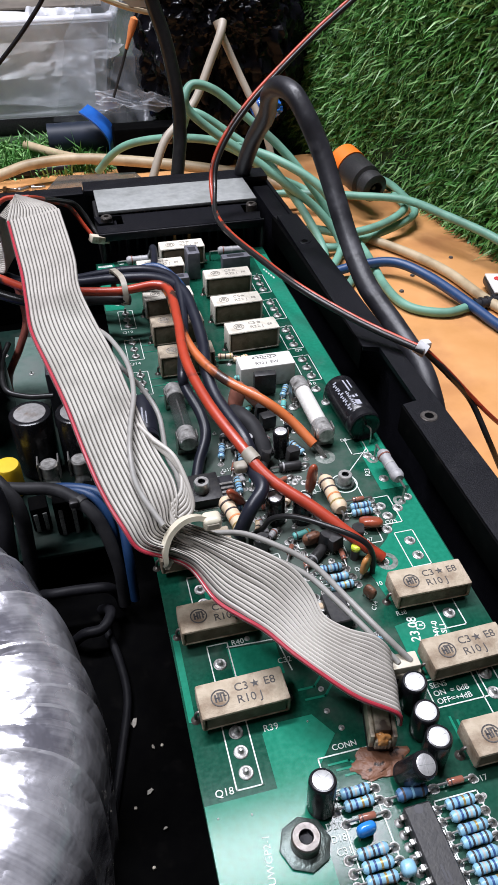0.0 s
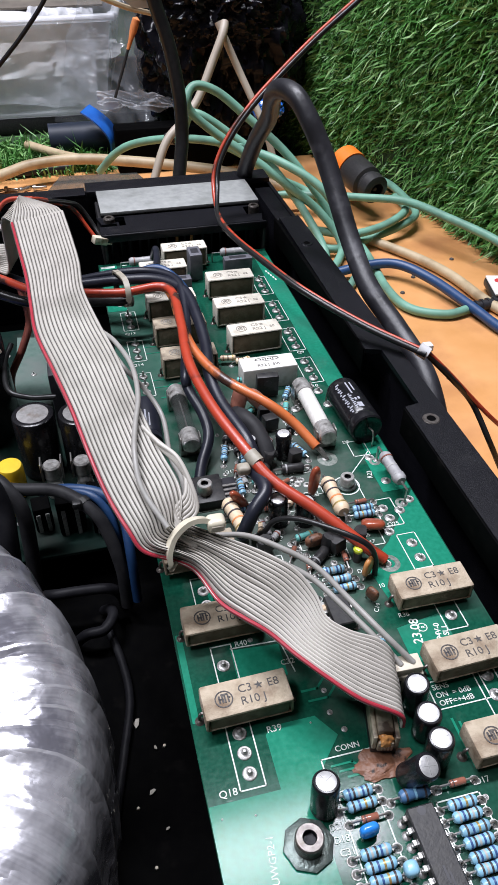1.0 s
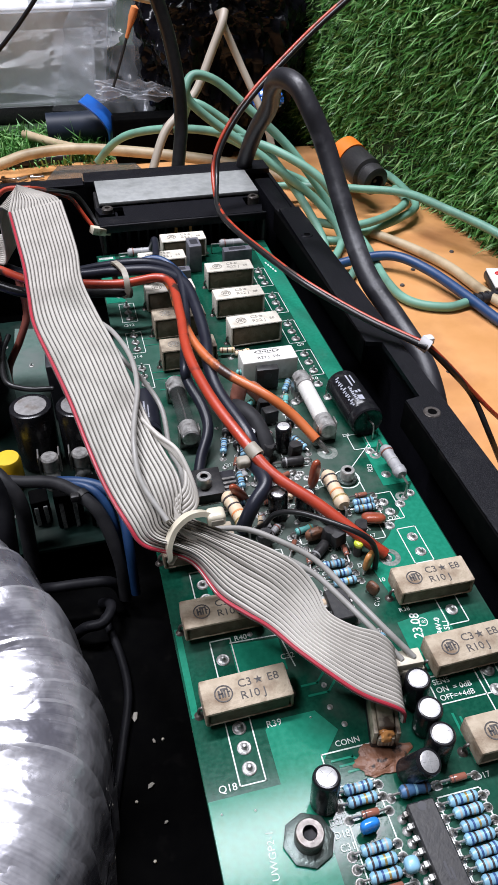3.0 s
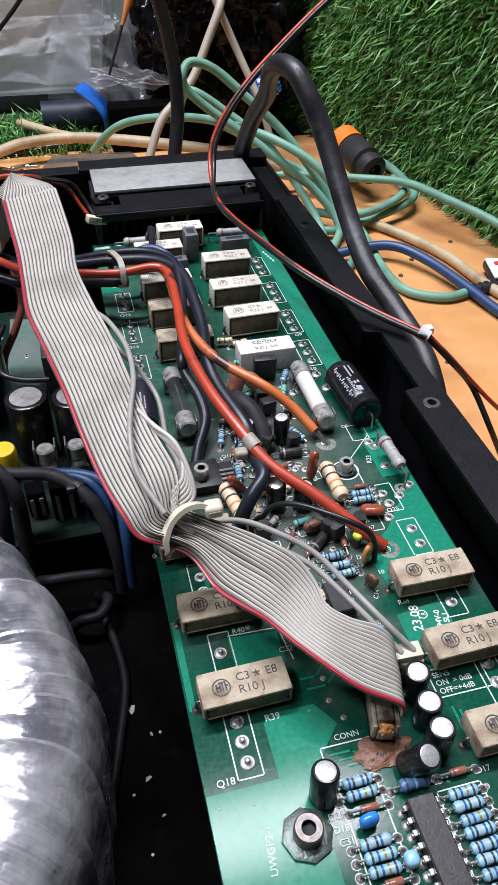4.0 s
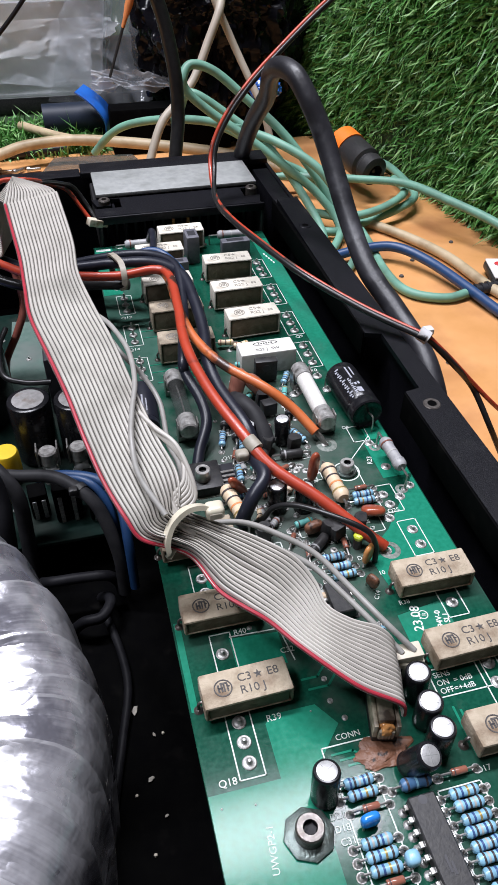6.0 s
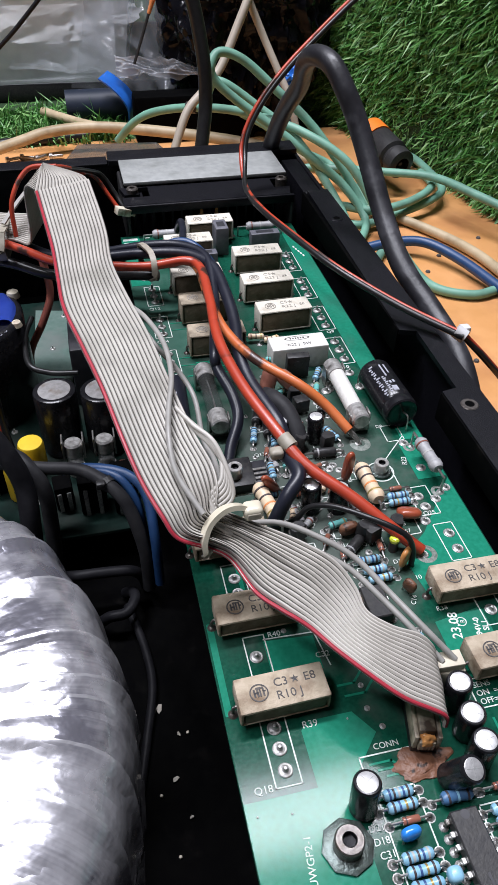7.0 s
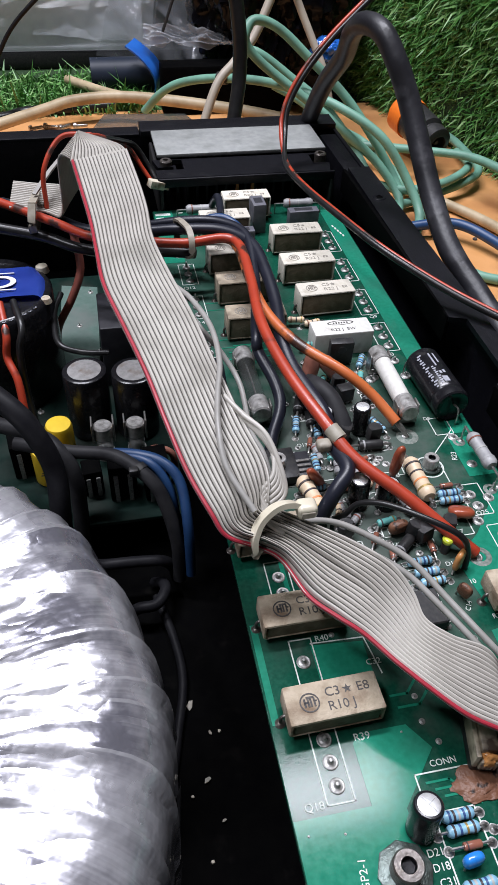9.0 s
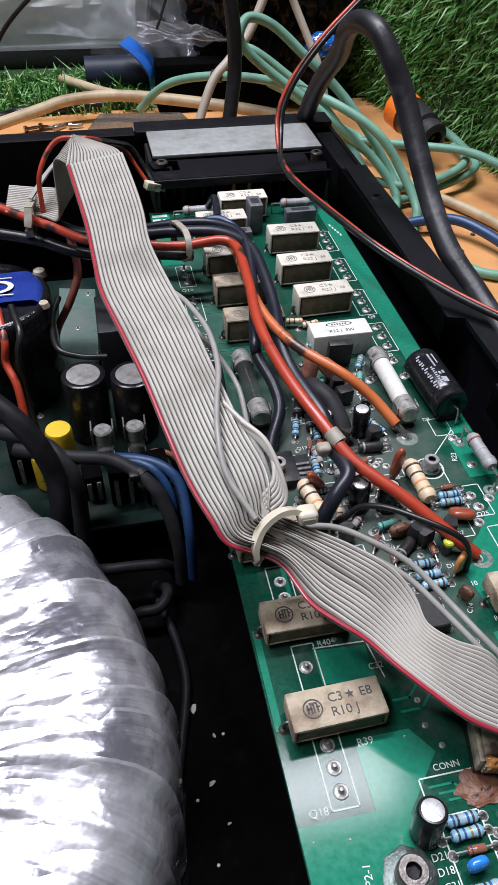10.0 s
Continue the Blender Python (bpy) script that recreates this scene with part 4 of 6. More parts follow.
for k in range(6):
    cable("grey_wire", "grey ribbon strand curling into the nylon tie", [(0.5 + 0.6 * k, 100 - 1.5 * k, 43.2), (4.5 + 0.7 * k, 91 - 1.0 * k, 41.8), (8.6 + 0.35 * k, 84 - 1.3 * k, 39.6 - 0.6 * k), (8.2 + 0.3 * k, 78 - 0.9 * k, 37.0 - 0.7 * k), (4.6, 74.5 - 0.8 * k, 34.8 - 0.5 * k), (5.5, 70.5 - 0.4 * k, 32.6 - 0.4 * k), (8.5, 69 - 0.3 * k, 29.5 - 0.3 * k)], 0.62, "ribbon", group="loose ribbon strands")
cable("black_wire", "thin black jumper wire over the parts", [(31, 91, 1), (33, 89, 5), (36, 88, 10), (42, 84, 13), (51, 76, 14), (58, 71, 12), (61, 70, 6), (61, 69, 0.5)], 0.85, "black_wire")

pair = thing("twin_wire", "red and black twin wire crossing the board's corner", "wire")
LINE = [(152, 334, 112), (141, 330, 105), (121, 325, 92), (102, 318, 79), (85, 310, 67), (72, 305, 54), (64, 300, 42), (61, 292, 33), (59.5, 274, 27), (60, 246, 29), (67, 218, 29), (77, 193, 27), (94, 171, 22), (112, 151, 18.5)]
part("red_core", tube(LINE, 1.0, 10), "red_wire", pair)
part("black_core", tube([(x + 1.7, y - 0.6, z - 0.2) for x, y, z in LINE[:8]] + [(x - 0.5, y - 1.75, z - 0.3) for x, y, z in LINE[8:]], 1.25, 10), "black_wire", pair)
part("black_tail", tube([(113, 152, 17), (124, 148, 6), (136, 148, -8), (142, 138, -22), (155, 138, -45), (173, 144, -72)], 1.2, 10), "black_wire", pair)
part("red_tail", tube([(113, 152, 18), (124, 149, 7), (136, 148, -6), (148, 145, -18), (176, 152, -45), (204, 156, -72)], 0.95, 10), "red_wire", pair)
tw = thing("cable_tie", "white nylon tie round the twin wire", "cable tie")
part("strap", tube([(110, 153, 19), (113, 150.5, 17.3)], 2.6, 14, 2), "nylon_white", tw)
part("tie_head", box(112, 116, 152, 155.5, 17, 20, 0.7), "nylon_white", tw)

cable("power_cable", "thick scuffed black rubber cable looping over the rail", [(118, 420, -40), (102, 385, -20), (92, 358, 6), (91, 346, 22), (94, 336, 40), (96, 318, 57), (92.5, 300, 71.5), (92, 285, 78.5), (95, 272, 78.5), (99, 264, 71), (104, 257, 59), (107.5, 245, 44), (110, 228, 28), (112, 208, 16), (117.5, 188, 7), (121, 168, 0), (121, 152, -8), (119, 135, -22), (118, 110, -50), (124, 80, -66)], 4.5, "rubber", "cable", 8, 0.03, 20)

def crumple(name, cx, cy, cz, rx, ry, rz, mat, parent, amp=0.22, freq=2.2, seed=0.0, sub=5):
    """A creased bag: a ball pushed into sharp folds, flat on its base."""
    bm = bmesh.new()
    bmesh.ops.create_icosphere(bm, subdivisions=sub, radius=1)
    for v in bm.verts:
        d = v.co.normalized()
        q = d * freq + Vector((seed, seed * 2, 0))
        f = 1 + amp * (1 - 2 * abs(noise.noise(q))) + amp * 0.6 * (1 - 2 * abs(noise.noise(q * 2.7))) + amp * 0.3 * (1 - 2 * abs(noise.noise(q * 6))) + amp * 0.1 * (1 - 2 * abs(noise.noise(q * 13)))
        v.co = Vector((cx + rx * d.x * f, cy + ry * d.y * f, cz + rz * max(d.z * f, -1)))
    return part(name, bm, mat, parent)


# ---- bench clutter ----
cable("mains_lead", "black mains lead hanging down behind the amplifier", [(52, 452, 118), (59, 450, 90), (66, 446, 66), (70, 440, 38), (70, 436, 15), (67, 430, -1), (64, 425, -14), (60, 420, -40), (70, 415, -66)], 4.4, "black_wire", "cable")
cable("white_cable", "off-white twin cable leaning on the black bag", [(125, 548, 60), (121, 541, 52), (112, 535, 36), (98, 525, 13), (82, 515, -1), (67, 505, -14), (50, 490, -50)], 3.2, "white_cable", "cable")
cable("white_cable", "off-white cable hanging in front of the black bag", [(120, 550, 60), (125, 546, 48), (135, 540, 26), (144, 530, 6), (151, 520, -11), (158, 512, -40)], 2.8, "white_cable", "cable")
HOSE = "sea-green rubber cable coiled loosely on the bench"
for pts in ([(118, 330, -70.7), (138, 362, -70.7), (168, 392, -70.5), (184, 420, -66), (172, 438, -48), (150, 446, -30), (125, 458, -12), (98, 468, 6), (83, 470, 19), (80, 470, 28), (87, 475, 35), (103, 475, 30), (124, 470, 13), (147, 460, -7), (165, 450, -28), (180, 440, -50), (188, 425, -66)],
            [(20, 572, -52), (34, 560, -34), (50, 550, -24), (75, 530, -16), (101, 500, -10), (124, 470, -9), (144, 450, -13), (168, 430, -26), (185, 415, -50), (190, 396, -67), (172, 366, -70.7), (142, 340, -70.7), (118, 312, -70.7)],
            [(140, 510, -62), (160, 504, -58), (187, 492, -56), (217, 469, -52), (244, 444, -48), (261, 409, -48), (281, 369, -51), (289, 346, -58), (294, 315, -70)],
            [(115, 530, -22), (133, 522, -30), (158, 507, -45), (184, 504, -58), (197, 462, -66), (200, 412, -70), (194, 355, -70.5), (198, 326, -70.5), (218, 313, -70.5), (238, 316, -70)],
            [(240, 545, -66), (259, 526, -62), (263, 491, -62), (258, 452, -62), (236, 435, -64), (207, 427, -68), (181, 417, -68), (160, 425, -68)],
            [(165, 448, -66), (172, 443, -64), (191, 422, -60), (220, 427, -58), (246, 447, -56), (253, 483, -60)],
            [(80, 495, -2), (89, 490, 13), (118, 480, -4), (140, 465, -20), (158, 440, -44), (168, 412, -66), (158, 388, -70.7), (136, 352, -70.7), (116, 300, -70.7)]):
    cable("green_cable", HOSE, pts, 3.1, "green_hose", "cable", 8, 0.04, 14, "coils of green cable")
cable("cream_cable", "cream cable lying behind the amplifier", [(-130, 560, -64), (-63, 598, -58), (-34, 612, -55), (10, 613, -54), (72, 587, -54), (128, 565, -58), (173, 540, -65), (200, 515, -70)], 4.6, "cream_cable", "cable")
cable("cream_cable", "cream cable lying across the bench", [(190, 445, -69), (206, 434, -69.5), (221, 415, -70), (236, 388, -70), (246, 360, -70), (252, 322, -70), (262, 290, -70)], 3.5, "cream_cable", "cable")
cable("cream_cable", "cream cable end lying on the turf", [(-40, 690, -62), (-5, 650, -62), (25, 628, -62)], 4.0, "cream_cable", "cable")
cable("blue_cable", "blue cable lying across the bench", [(160, 380, -69), (185, 380, -65), (208, 374, -63), (224, 352, -65), (236, 317, -68), (243, 290, -70), (250, 262, -70)], 3.4, "blue_wire", "cable")


clip = thing("cable_tie", "black clip holding the green cable to the mains lead", "clip")
part("strap", tube([(73, 531.6, -16.2), (79, 526.6, -15.3)], 4.3, 16, 2), "black_plastic", clip)
part("tie_head", box(72, 78, 521, 526, -17, -11, 1.0), "black_plastic", clip)
scrap = thing("blue_wrapper", "small crumpled blue plastic wrapper behind the cables", "wrapper")
crumple("wrapper_body", 161.0, 550, -4.0, 10, 8, 7, "blue_tape", scrap, 0.25, 2.0, 7.7, 4)
part("stalk", tube([(161.0, 552, -9.0), (164.0, 556, -31.0), (166.0, 560, TOP + 2)], 1.6, 8, 4), "blue_wire", scrap)
for k, (dx, dy) in enumerate(((202, 333), (222, 372), (205, 352), (262, 392), (215, 400), (238, 355), (150, 190), (170, 230), (190, 250))):
    crumb = thing("crumb", "dark crumb lying on the bench", "scrap", put(dx, dy, TOP + 0.7, 0, 0, 47 * k))
    part("crumb_body", lathe([(0, 0.9), (1.3, 0.5), (1.8, -0.5), (0, -0.7)], 7), "ink", crumb)
plug = thing("speaker_plug", "round black speaker plug with an orange ring on the cables", "plug", look((0.232, 0.474, -0.050), (0.211, 0.560, -0.036)) @ pose(0, 0, 0, 180) @ Matrix.Scale(0.80, 4))
part("plug_body", lathe([(0, 14), (7.5, 14), (7.5, 0), (9.0, -0.1), (14, 2), (14.5, 12), (13, 14), (13, 16), (16.5, 18), (17, 44), (14, 48), (0, 48)], 32), "black_plastic", plug)
part("plug_ring", lathe([(14, 44.4), (18.2, 44.6), (18.5, 62), (15, 66), (0, 66)], 32), "orange_plastic", plug, "bright orange locking ring")
part("plug_pin", lathe([(0, 3), (2, 3), (2.4, 5), (2.4, 13.8), (0, 13.8)], 16), "black_plastic", plug)

remote = thing("remote_control", "small white remote control with coloured buttons", "remote", put(267, 330, TOP, 0, 0, -14))
part("shell", box(-9, 34, -14, 14, 3.2, 9.5, 2.2, 3), "black_plastic", remote, "black lower shell")
part("face", box(-8.4, 33.4, -13.4, 13.4, 9.0, 10.6, 0.7, 2), "white_plastic", remote)
for bx, by, m in ((-2, 5, "red_button"), (5, 5, "white_plastic"), (12, 5, "blue_button"), (-1, -4, "blue_button"), (6, -4, "red_button"), (13, -4, "white_plastic")):
    part("button", lathe([(0, 11.6), (2, 11.5), (2.4, 11.1), (2.4, 10.5)], 18, shift=(bx, by, 0)), m, remote)
part("battery_tray", box(-6, 30, -11, 11, 0, 3.3, 0.5), "black_plastic", remote)
strain = thing("strain_relief", "black ribbed cable sleeve on the bench", "cable")
part("sleeve_core", tube([(238, 316, -70), (255, 318, -69.5), (275, 322, -69)], 3.4, 14, 4), "rubber", strain)
for k in range(7):
    part("rib", lathe([(3.2, -1), (4.3, -0.7), (4.3, 0.7), (3.2, 1)], 16, "x", (241 + k * 4.6, 316.4 + k * 0.8, -69.8)), "rubber", strain)

# translucent box, bags and tube behind the bench
tray = thing("black_tray", "black box under the plastic container", "box", put(0, 0, 0))
part("shell", box(-400, 190, 775, 1040, TOP - 4, -61.5, 3), "black_plastic", tray)
crate = thing("plastic_container", "cloudy clear plastic container full of oddments", "container")


def panel(pts, thick, n=None):
    bm = bmesh.new()
    a = [Vector(p) for p in pts]
    nrm = (a[1] - a[0]).cross(a[2] - a[0]).normalized() * thick
    lo = [bm.verts.new(p) for p in a]
    hi = [bm.verts.new(p + nrm) for p in a]
    bm.faces.new(lo[::-1])
    bm.faces.new(hi)
    for i in range(len(a)):
        j = (i + 1) % len(a)
        bm.faces.new((lo[i], lo[j], hi[j], hi[i]))
    bmesh.ops.recalc_face_normals(bm, faces=bm.faces)
    return bm


part("front_side", panel([(-370, 781, -61), (44, 776, -61), (56, 768, 29), (-370, 773, 25)], 1.8), "box_plastic", crate)
part("end_side", panel([(44, 778, -61), (77, 1004, -61), (94, 1011, 29), (56, 770, 29)], 1.8), "box_plastic", crate)
part("back_side", panel([(-370, 1004, -61), (-370, 1011, 29), (94, 1011, 29), (77, 1004, -61)], 1.8), "box_plastic", crate)
part("bottom", panel([(-370, 784, -61), (42, 780, -61), (74, 1000, -61), (-370, 1000, -61)], 1.6), "box_plastic", crate)
part("rim", tube([(-370, 770, 26), (-150, 768, 28), (42, 764, 30), (58, 770, 31), (66, 792, 31), (96, 1015, 31)], 3.6, 12, 6), "box_plastic", crate)
part("rim_band", panel([(-370, 768, 8), (48, 766, 12), (54, 763, 27), (-370, 765, 23)], 1.2), "box_plastic", crate)


def drape(name, corners, mat, parent, amp, seed):
    """A thin slack sheet between four corners, with long sharp creases."""
    a, b, c, d = [Vector(p) for p in corners]
    nrm = (b - a).cross(d - a).normalized()
    bm = bmesh.new()
    n = 60
    rows = []
    for i in range(n + 1):
        row = []
        for j in range(n + 1):
            u, v = i / n, j / n
            q = a.lerp(b, u).lerp(d.lerp(c, u), v)
            f = Vector((u * 2.2 + v * 1.5 + seed, v * 1.1 - u * 0.6, seed))
            h = amp * (1 - 2.6 * abs(noise.noise(f))) + amp * 0.5 * (1 - 2.6 * abs(noise.noise(f * 2.7))) + amp * 0.16 * noise.noise(f * 8)
            row.append(bm.verts.new(q + nrm * h))
        rows.append(row)
    for p, q in zip(rows, rows[1:]):
        for j in range(n):
            bm.faces.new((p[j], q[j], q[j + 1], p[j + 1]))
    return part(name, bm, mat, parent)


oddments = thing("bagged_oddments", "pale bags of oddments inside the container", "bag")
crumple("bag_body", -120, 880, -22, 155, 84, 38, "white_plastic", oddments, 0.16, 2.8, 3)
drape("pale_bag", [(-70, 790, -52), (38, 788, -57), (46, 842, 24), (-20, 842, 27)], "bag_pale", oddments, 6.0, 3.4)
card = thing("cardboard_piece", "brown cardboard scraps in the container", "cardboard")
part("sheet", panel([(-360, 880, 18), (60, 880, 22), (80, 1000, 44), (-360, 1000, 44)], 2), "card", card)
black_bag = thing("black_bag", "crinkled shiny black plastic bag, knotted", "bag")
crumple("bag_body", 152, 690, 20, 66, 70, 98, "bag", black_bag, 0.15, 2.6, 1.3, 6)
crumple("bag_knot", 126, 578, 68, 36, 20, 27, "bag", black_bag, 0.26, 2.6, 5.1, 6)
clear_bag = thing("clear_bag", "crumpled clear plastic bag with shiny creases", "bag")


drape("front_fold", [(-6, 745, -58), (120, 640, -40), (140, 650, 44), (30, 745, 62)], "bag_clear", clear_bag, 6.0, 2.2)
drape("back_fold", [(60, 700, -50), (140, 665, -38), (150, 680, 60), (70, 720, 74)], "bag_clear", clear_bag, 9.0, 5.7)
drape("slack_edge", [(30, 668, -32), (118, 632, -26), (128, 644, -16), (34, 682, -22)], "bag_edge", clear_bag, 7.0, 8.1)
dark = thing("dark_case", "dark case under the clear bag", "case")
part("shell", box(195, 330, 800, 1000, TOP - 4, 10, 4), "black_plastic", dark)
part("shell_front", box(40, 150, 622, 644, TOP, -34, 3), "chassis_inside", dark)
stick = thing("screwdriver", "orange-handled tool inside the clear bag", "tool")
part("handle", lathe([(0, 0), (1.6, 0), (2.0, 8), (3.6, 18), (3.4, 25), (0, 27)], 16, "z"), "band_orange", stick, m=put(62, 660, 22, 0, 22, 0))
part("shaft", tube([(46, 656, -16), (62.4, 660, 23)], 1.3, 8, 4), "black_plastic", stick)
can = thing("navy_tube", "dark navy tube with a shiny blue flap", "tube")
part("tube_wall", lathe([(12.5, 0), (14.5, 0), (14.5, 60), (12.5, 60), (12.5, 30), (0, 30)], 32, "x", (-18, 690, -59)), "navy_tube", can)
part("flap", strip([(18, 672, -28), (26, 668, -33), (35, 664, -41), (41, 664, -52), (41, 668, -66)], 20, 1.4, 6, Vector((0.8, -0.5, 0.5))), "blue_tape", can, "shiny blue plastic flap")
sheet = thing("clear_sheet", "thin grey plastic sheet behind the amplifier", "sheet")
part("pane", panel([(-35, 440, -30), (61, 432, -30), (46, 520, -38), (-13, 525, -38)], 1.2), "smoky", sheet)
part("prop", box(10, 30, 470, 490, TOP, -38, 1), "black_plastic", sheet)

# ---- turf wall and strip ----


def turf(name, label, n, place, seed, length):
    """Curved blades, two quads each; place(u, v) gives the root and the way out of the sheet."""
    rnd = np.random.default_rng(seed)
    u, v = rnd.random(n), rnd.random(n)
    root, out = place(u, v)
    side = rnd.normal(size=(n, 3))
    side -= (side * out).sum(1, keepdims=True) * out
    side /= np.linalg.norm(side, axis=1, keepdims=True)
    l = (length * rnd.uniform(0.55, 1.25, n))[:, None]
    lean = rnd.normal(size=(n, 3)) * 0.55 + np.array([0, 0, -0.35])
    w = rnd.uniform(0.6, 1.15, n)[:, None]
    mid = root + out * l * 0.55 + lean * l * 0.25
    tip = mid + out * l * 0.18 + lean * l * 0.55 + np.array([0, 0, -0.12]) * l
    v5 = np.stack([root - side * w, root + side * w, mid - side * w * 0.9, mid + side * w * 0.9, tip], 1).reshape(-1, 3) * MM
    b = np.arange(n)[:, None] * 5
    quads = b + np.array([[0, 1, 3, 2]])
    tris = b + np.array([[2, 3, 4]])
    me = bpy.data.meshes.new(name)
    me.from_pydata(v5.tolist(), [], quads.tolist() + tris.tolist())
    me.materials.append(M["blade"])
    ob = new(name, me)
    return tagged(ob, label, "grass", kind="stuff")


def blade_material():
    m = bpy.data.materials.new("plastic_grass_blade")
    m.use_nodes = True
    nt = m.node_tree
    p = nt.nodes["Principled BSDF"]
    geo = nt.nodes.new("ShaderNodeNewGeometry")
    ramp = nt.nodes.new("ShaderNodeValToRGB")
    r = ramp.color_ramp
    r.elements[0].color, r.elements[1].color = (0.042, 0.145, 0.026, 1), (0.26, 0.45, 0.16, 1)
    e = r.elements.new(0.55)
    e.color = (0.085, 0.27, 0.052, 1)
    nt.links.new(geo.outputs["Random Per Island"], ramp.inputs["Fac"])
    nt.links.new(ramp.outputs["Color"], p.inputs["Base Color"])
    p.inputs["Roughness"].default_value = 0.46
    return m


M["blade"] = blade_material()


def wall_x(y):
    return 272 - (y - 521) * 0.24


def on_wall(u, v):
    y = 340 + 700 * u
    z = TOP + 2 + 262 * v
    x = wall_x(y) + 6 * np.sin(y * 0.021) * np.sin(z * 0.03)
    root = np.stack([x, y, z], 1)
    out = np.tile(np.array([-0.97, -0.235, 0.0]), (len(u), 1))
    return root, out


part("turf_sheet", panel([(wall_x(330) + 4, 330, TOP), (wall_x(1080) + 4, 1080, TOP), (wall_x(1080) + 4, 1080, 190), (wall_x(330) + 4, 330, 190)], -5), "turf_back")
tagged(bpy.data.objects["turf_sheet"], "dark backing of the artificial turf wall", "turf", kind="structure")
turf("turf_wall", "green artificial turf blades covering the upright sheet", 62000, on_wall, 11, 11)


def on_shelf(u, v):
    root = np.stack([-330 + 365 * u, 632 + 100 * v, np.full(len(u), TOP - 2.0)], 1)
    return root, np.tile(np.array([0.0, -0.3, 0.95]), (len(u), 1))


turf("turf_strip", "green artificial turf blades on the rear edge of the bench", 6500, on_shelf, 12, 17)

# loose things behind the amplifier and low in the case
cable("hanging_wire", "thin dark grey wire hanging before the container", [(30, 620, 120), (1, 620, 74), (-22, 620, 47), (-47, 620, 23), (-80, 622, -8), (-110, 628, -60)], 1.7, "charcoal_wire")
cable("cream_cable", "thin cream cable looped over the clear bag", [(14, 604, 95), (30, 600, 76), (48, 600, 67), (65, 600, 61.5), (85, 600, 58), (95, 600, 62), (102, 602, 75), (112, 606, 100)], 2.0, "cream_cable", "cable")
tag_slip = thing("paper_tag", "grubby white paper tag caught in the cord", "tag")
part("slip", panel([(42, 598, 80), (80, 598, 80), (94, 598, 61.5), (62, 598, 63.5)], 0.6), "white_cable", tag_slip)
bars([(0, 0, 4, 1.4), (6, 0.6, 4, 1.4)], "ink", tag_slip, put(69, 597.5, 69, 90, 0, 0), h=0.3)
for k, (sx, sy, a) in enumerate(((-72, 598, 20), (-60, 602, -15), (-48, 597, 40), (-36, 600, 5))):
    bolt = thing("bench_screw", "loose silver screw lying on the bench", "screw", put(sx, sy, TOP + 2.6, 0, 0, a))
    part("head", lathe([(0, -2), (2.4, -2), (2.6, -1), (2.6, 0.6), (0, 0.6)], 14, "x"), "lead", bolt)
    part("shank", lathe([(1.3, 0.6), (1.3, 9), (0.8, 10), (0, 10)], 10, "x"), "lead", bolt)
cable("black_cable", "black cable lying on the bench behind the case", [(-190, 600, -69), (-102, 618, -69.5), (-78, 632, -69.5), (-44, 636, -69.5), (0, 640, -69.5)], 4.2, "black_wire", "cable")
cable("charcoal_wire", "dull charcoal wire bent low in the case", [(-40, 126, -50), (-34.6, 123.7, -48), (-25, 123.2, -48), (-16.5, 122.8, -49), (-13, 124, -55), (-12, 126, -63.5)], 2.0, "charcoal_wire", "wire")
cable("charcoal_wire", "dull charcoal wire looping low in the case", [(-32, 111, -62.5), (-26.8, 109.4, -56), (-20.6, 109.3, -55), (-16.9, 114.3, -55), (-17.2, 119.2, -57), (-20, 124, -62.8)], 2.0, "charcoal_wire", "wire")

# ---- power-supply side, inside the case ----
# The board's mask colour is darkened to stand in for shade inside the case.
pb = part("power_board", box(-118, -5, 140, 312, -46.6, -45, 0.15, 1), "mask_in_shade", smooth=False)
tagged(pb, "smaller green board low in the case", "circuit board")
for px, py in ((-112, 146), (-10, 146), (-112, 306), (-10, 306)):
    part("standoff", lathe([(0, TOP + 9), (3, TOP + 9), (3, -46.62), (0, -46.62)], 12, shift=(px, py, 0)), "washer", pb)
part("copper_area", flange([(-50, 232), (-32, 228), (-30, 300), (-48, 304)], -44.98, -44.85), "mask_dusty", pb, smooth=False)
rng = random.Random(9)
for k in range(14):
    o = mesh_part("solder_joint", joint_mesh, "solder", pb)
    o.matrix_basis = put(rng.uniform(-60, -8), rng.uniform(142, 308), -45) @ Matrix.Diagonal((1.4, 1.4, 1.2, 1))


def electrolytic(r, h, label, top="can_top", n=28, mark=True):
    """Standing round capacitor with a rolled rim and a scored top."""
    t = thing("capacitor", label, "capacitor")
    part("sleeve", lathe([(0, 0.4), (r * 0.9, 0.4), (r, 0.9), (r, h * 0.12), (r * 0.955, h * 0.16), (r, h * 0.2), (r, h - 0.9), (r * 0.97, h - 0.35), (r * 0.89, h - 0.03), (r * 0.76, h + 0.03), (r * 0.72, h - 0.15)], n), "sleeve", t)
    part("top_disc", lathe([(r * 0.75, h - 0.35), (r * 0.75, h - 0.04), (r * 0.7, h + 0.02), (0, h + 0.02)], n), top, t, "bare aluminium top")
    if mark:
        bars([(-r * 0.6, -0.02 * r, r * 1.2, 0.03 * r), (-0.015 * r, -r * 0.6, 0.03 * r, r * 1.2)], "steel", t, put(0, 0, h + 0.01), "vent_score", 0.03)
    for s in (-1, 1):
        part("lead", tube([(s * r * 0.4, 0, 0.5), (s * r * 0.4, 0, 0.02)], 0.3, 6, 1), "lead", t)
    return t


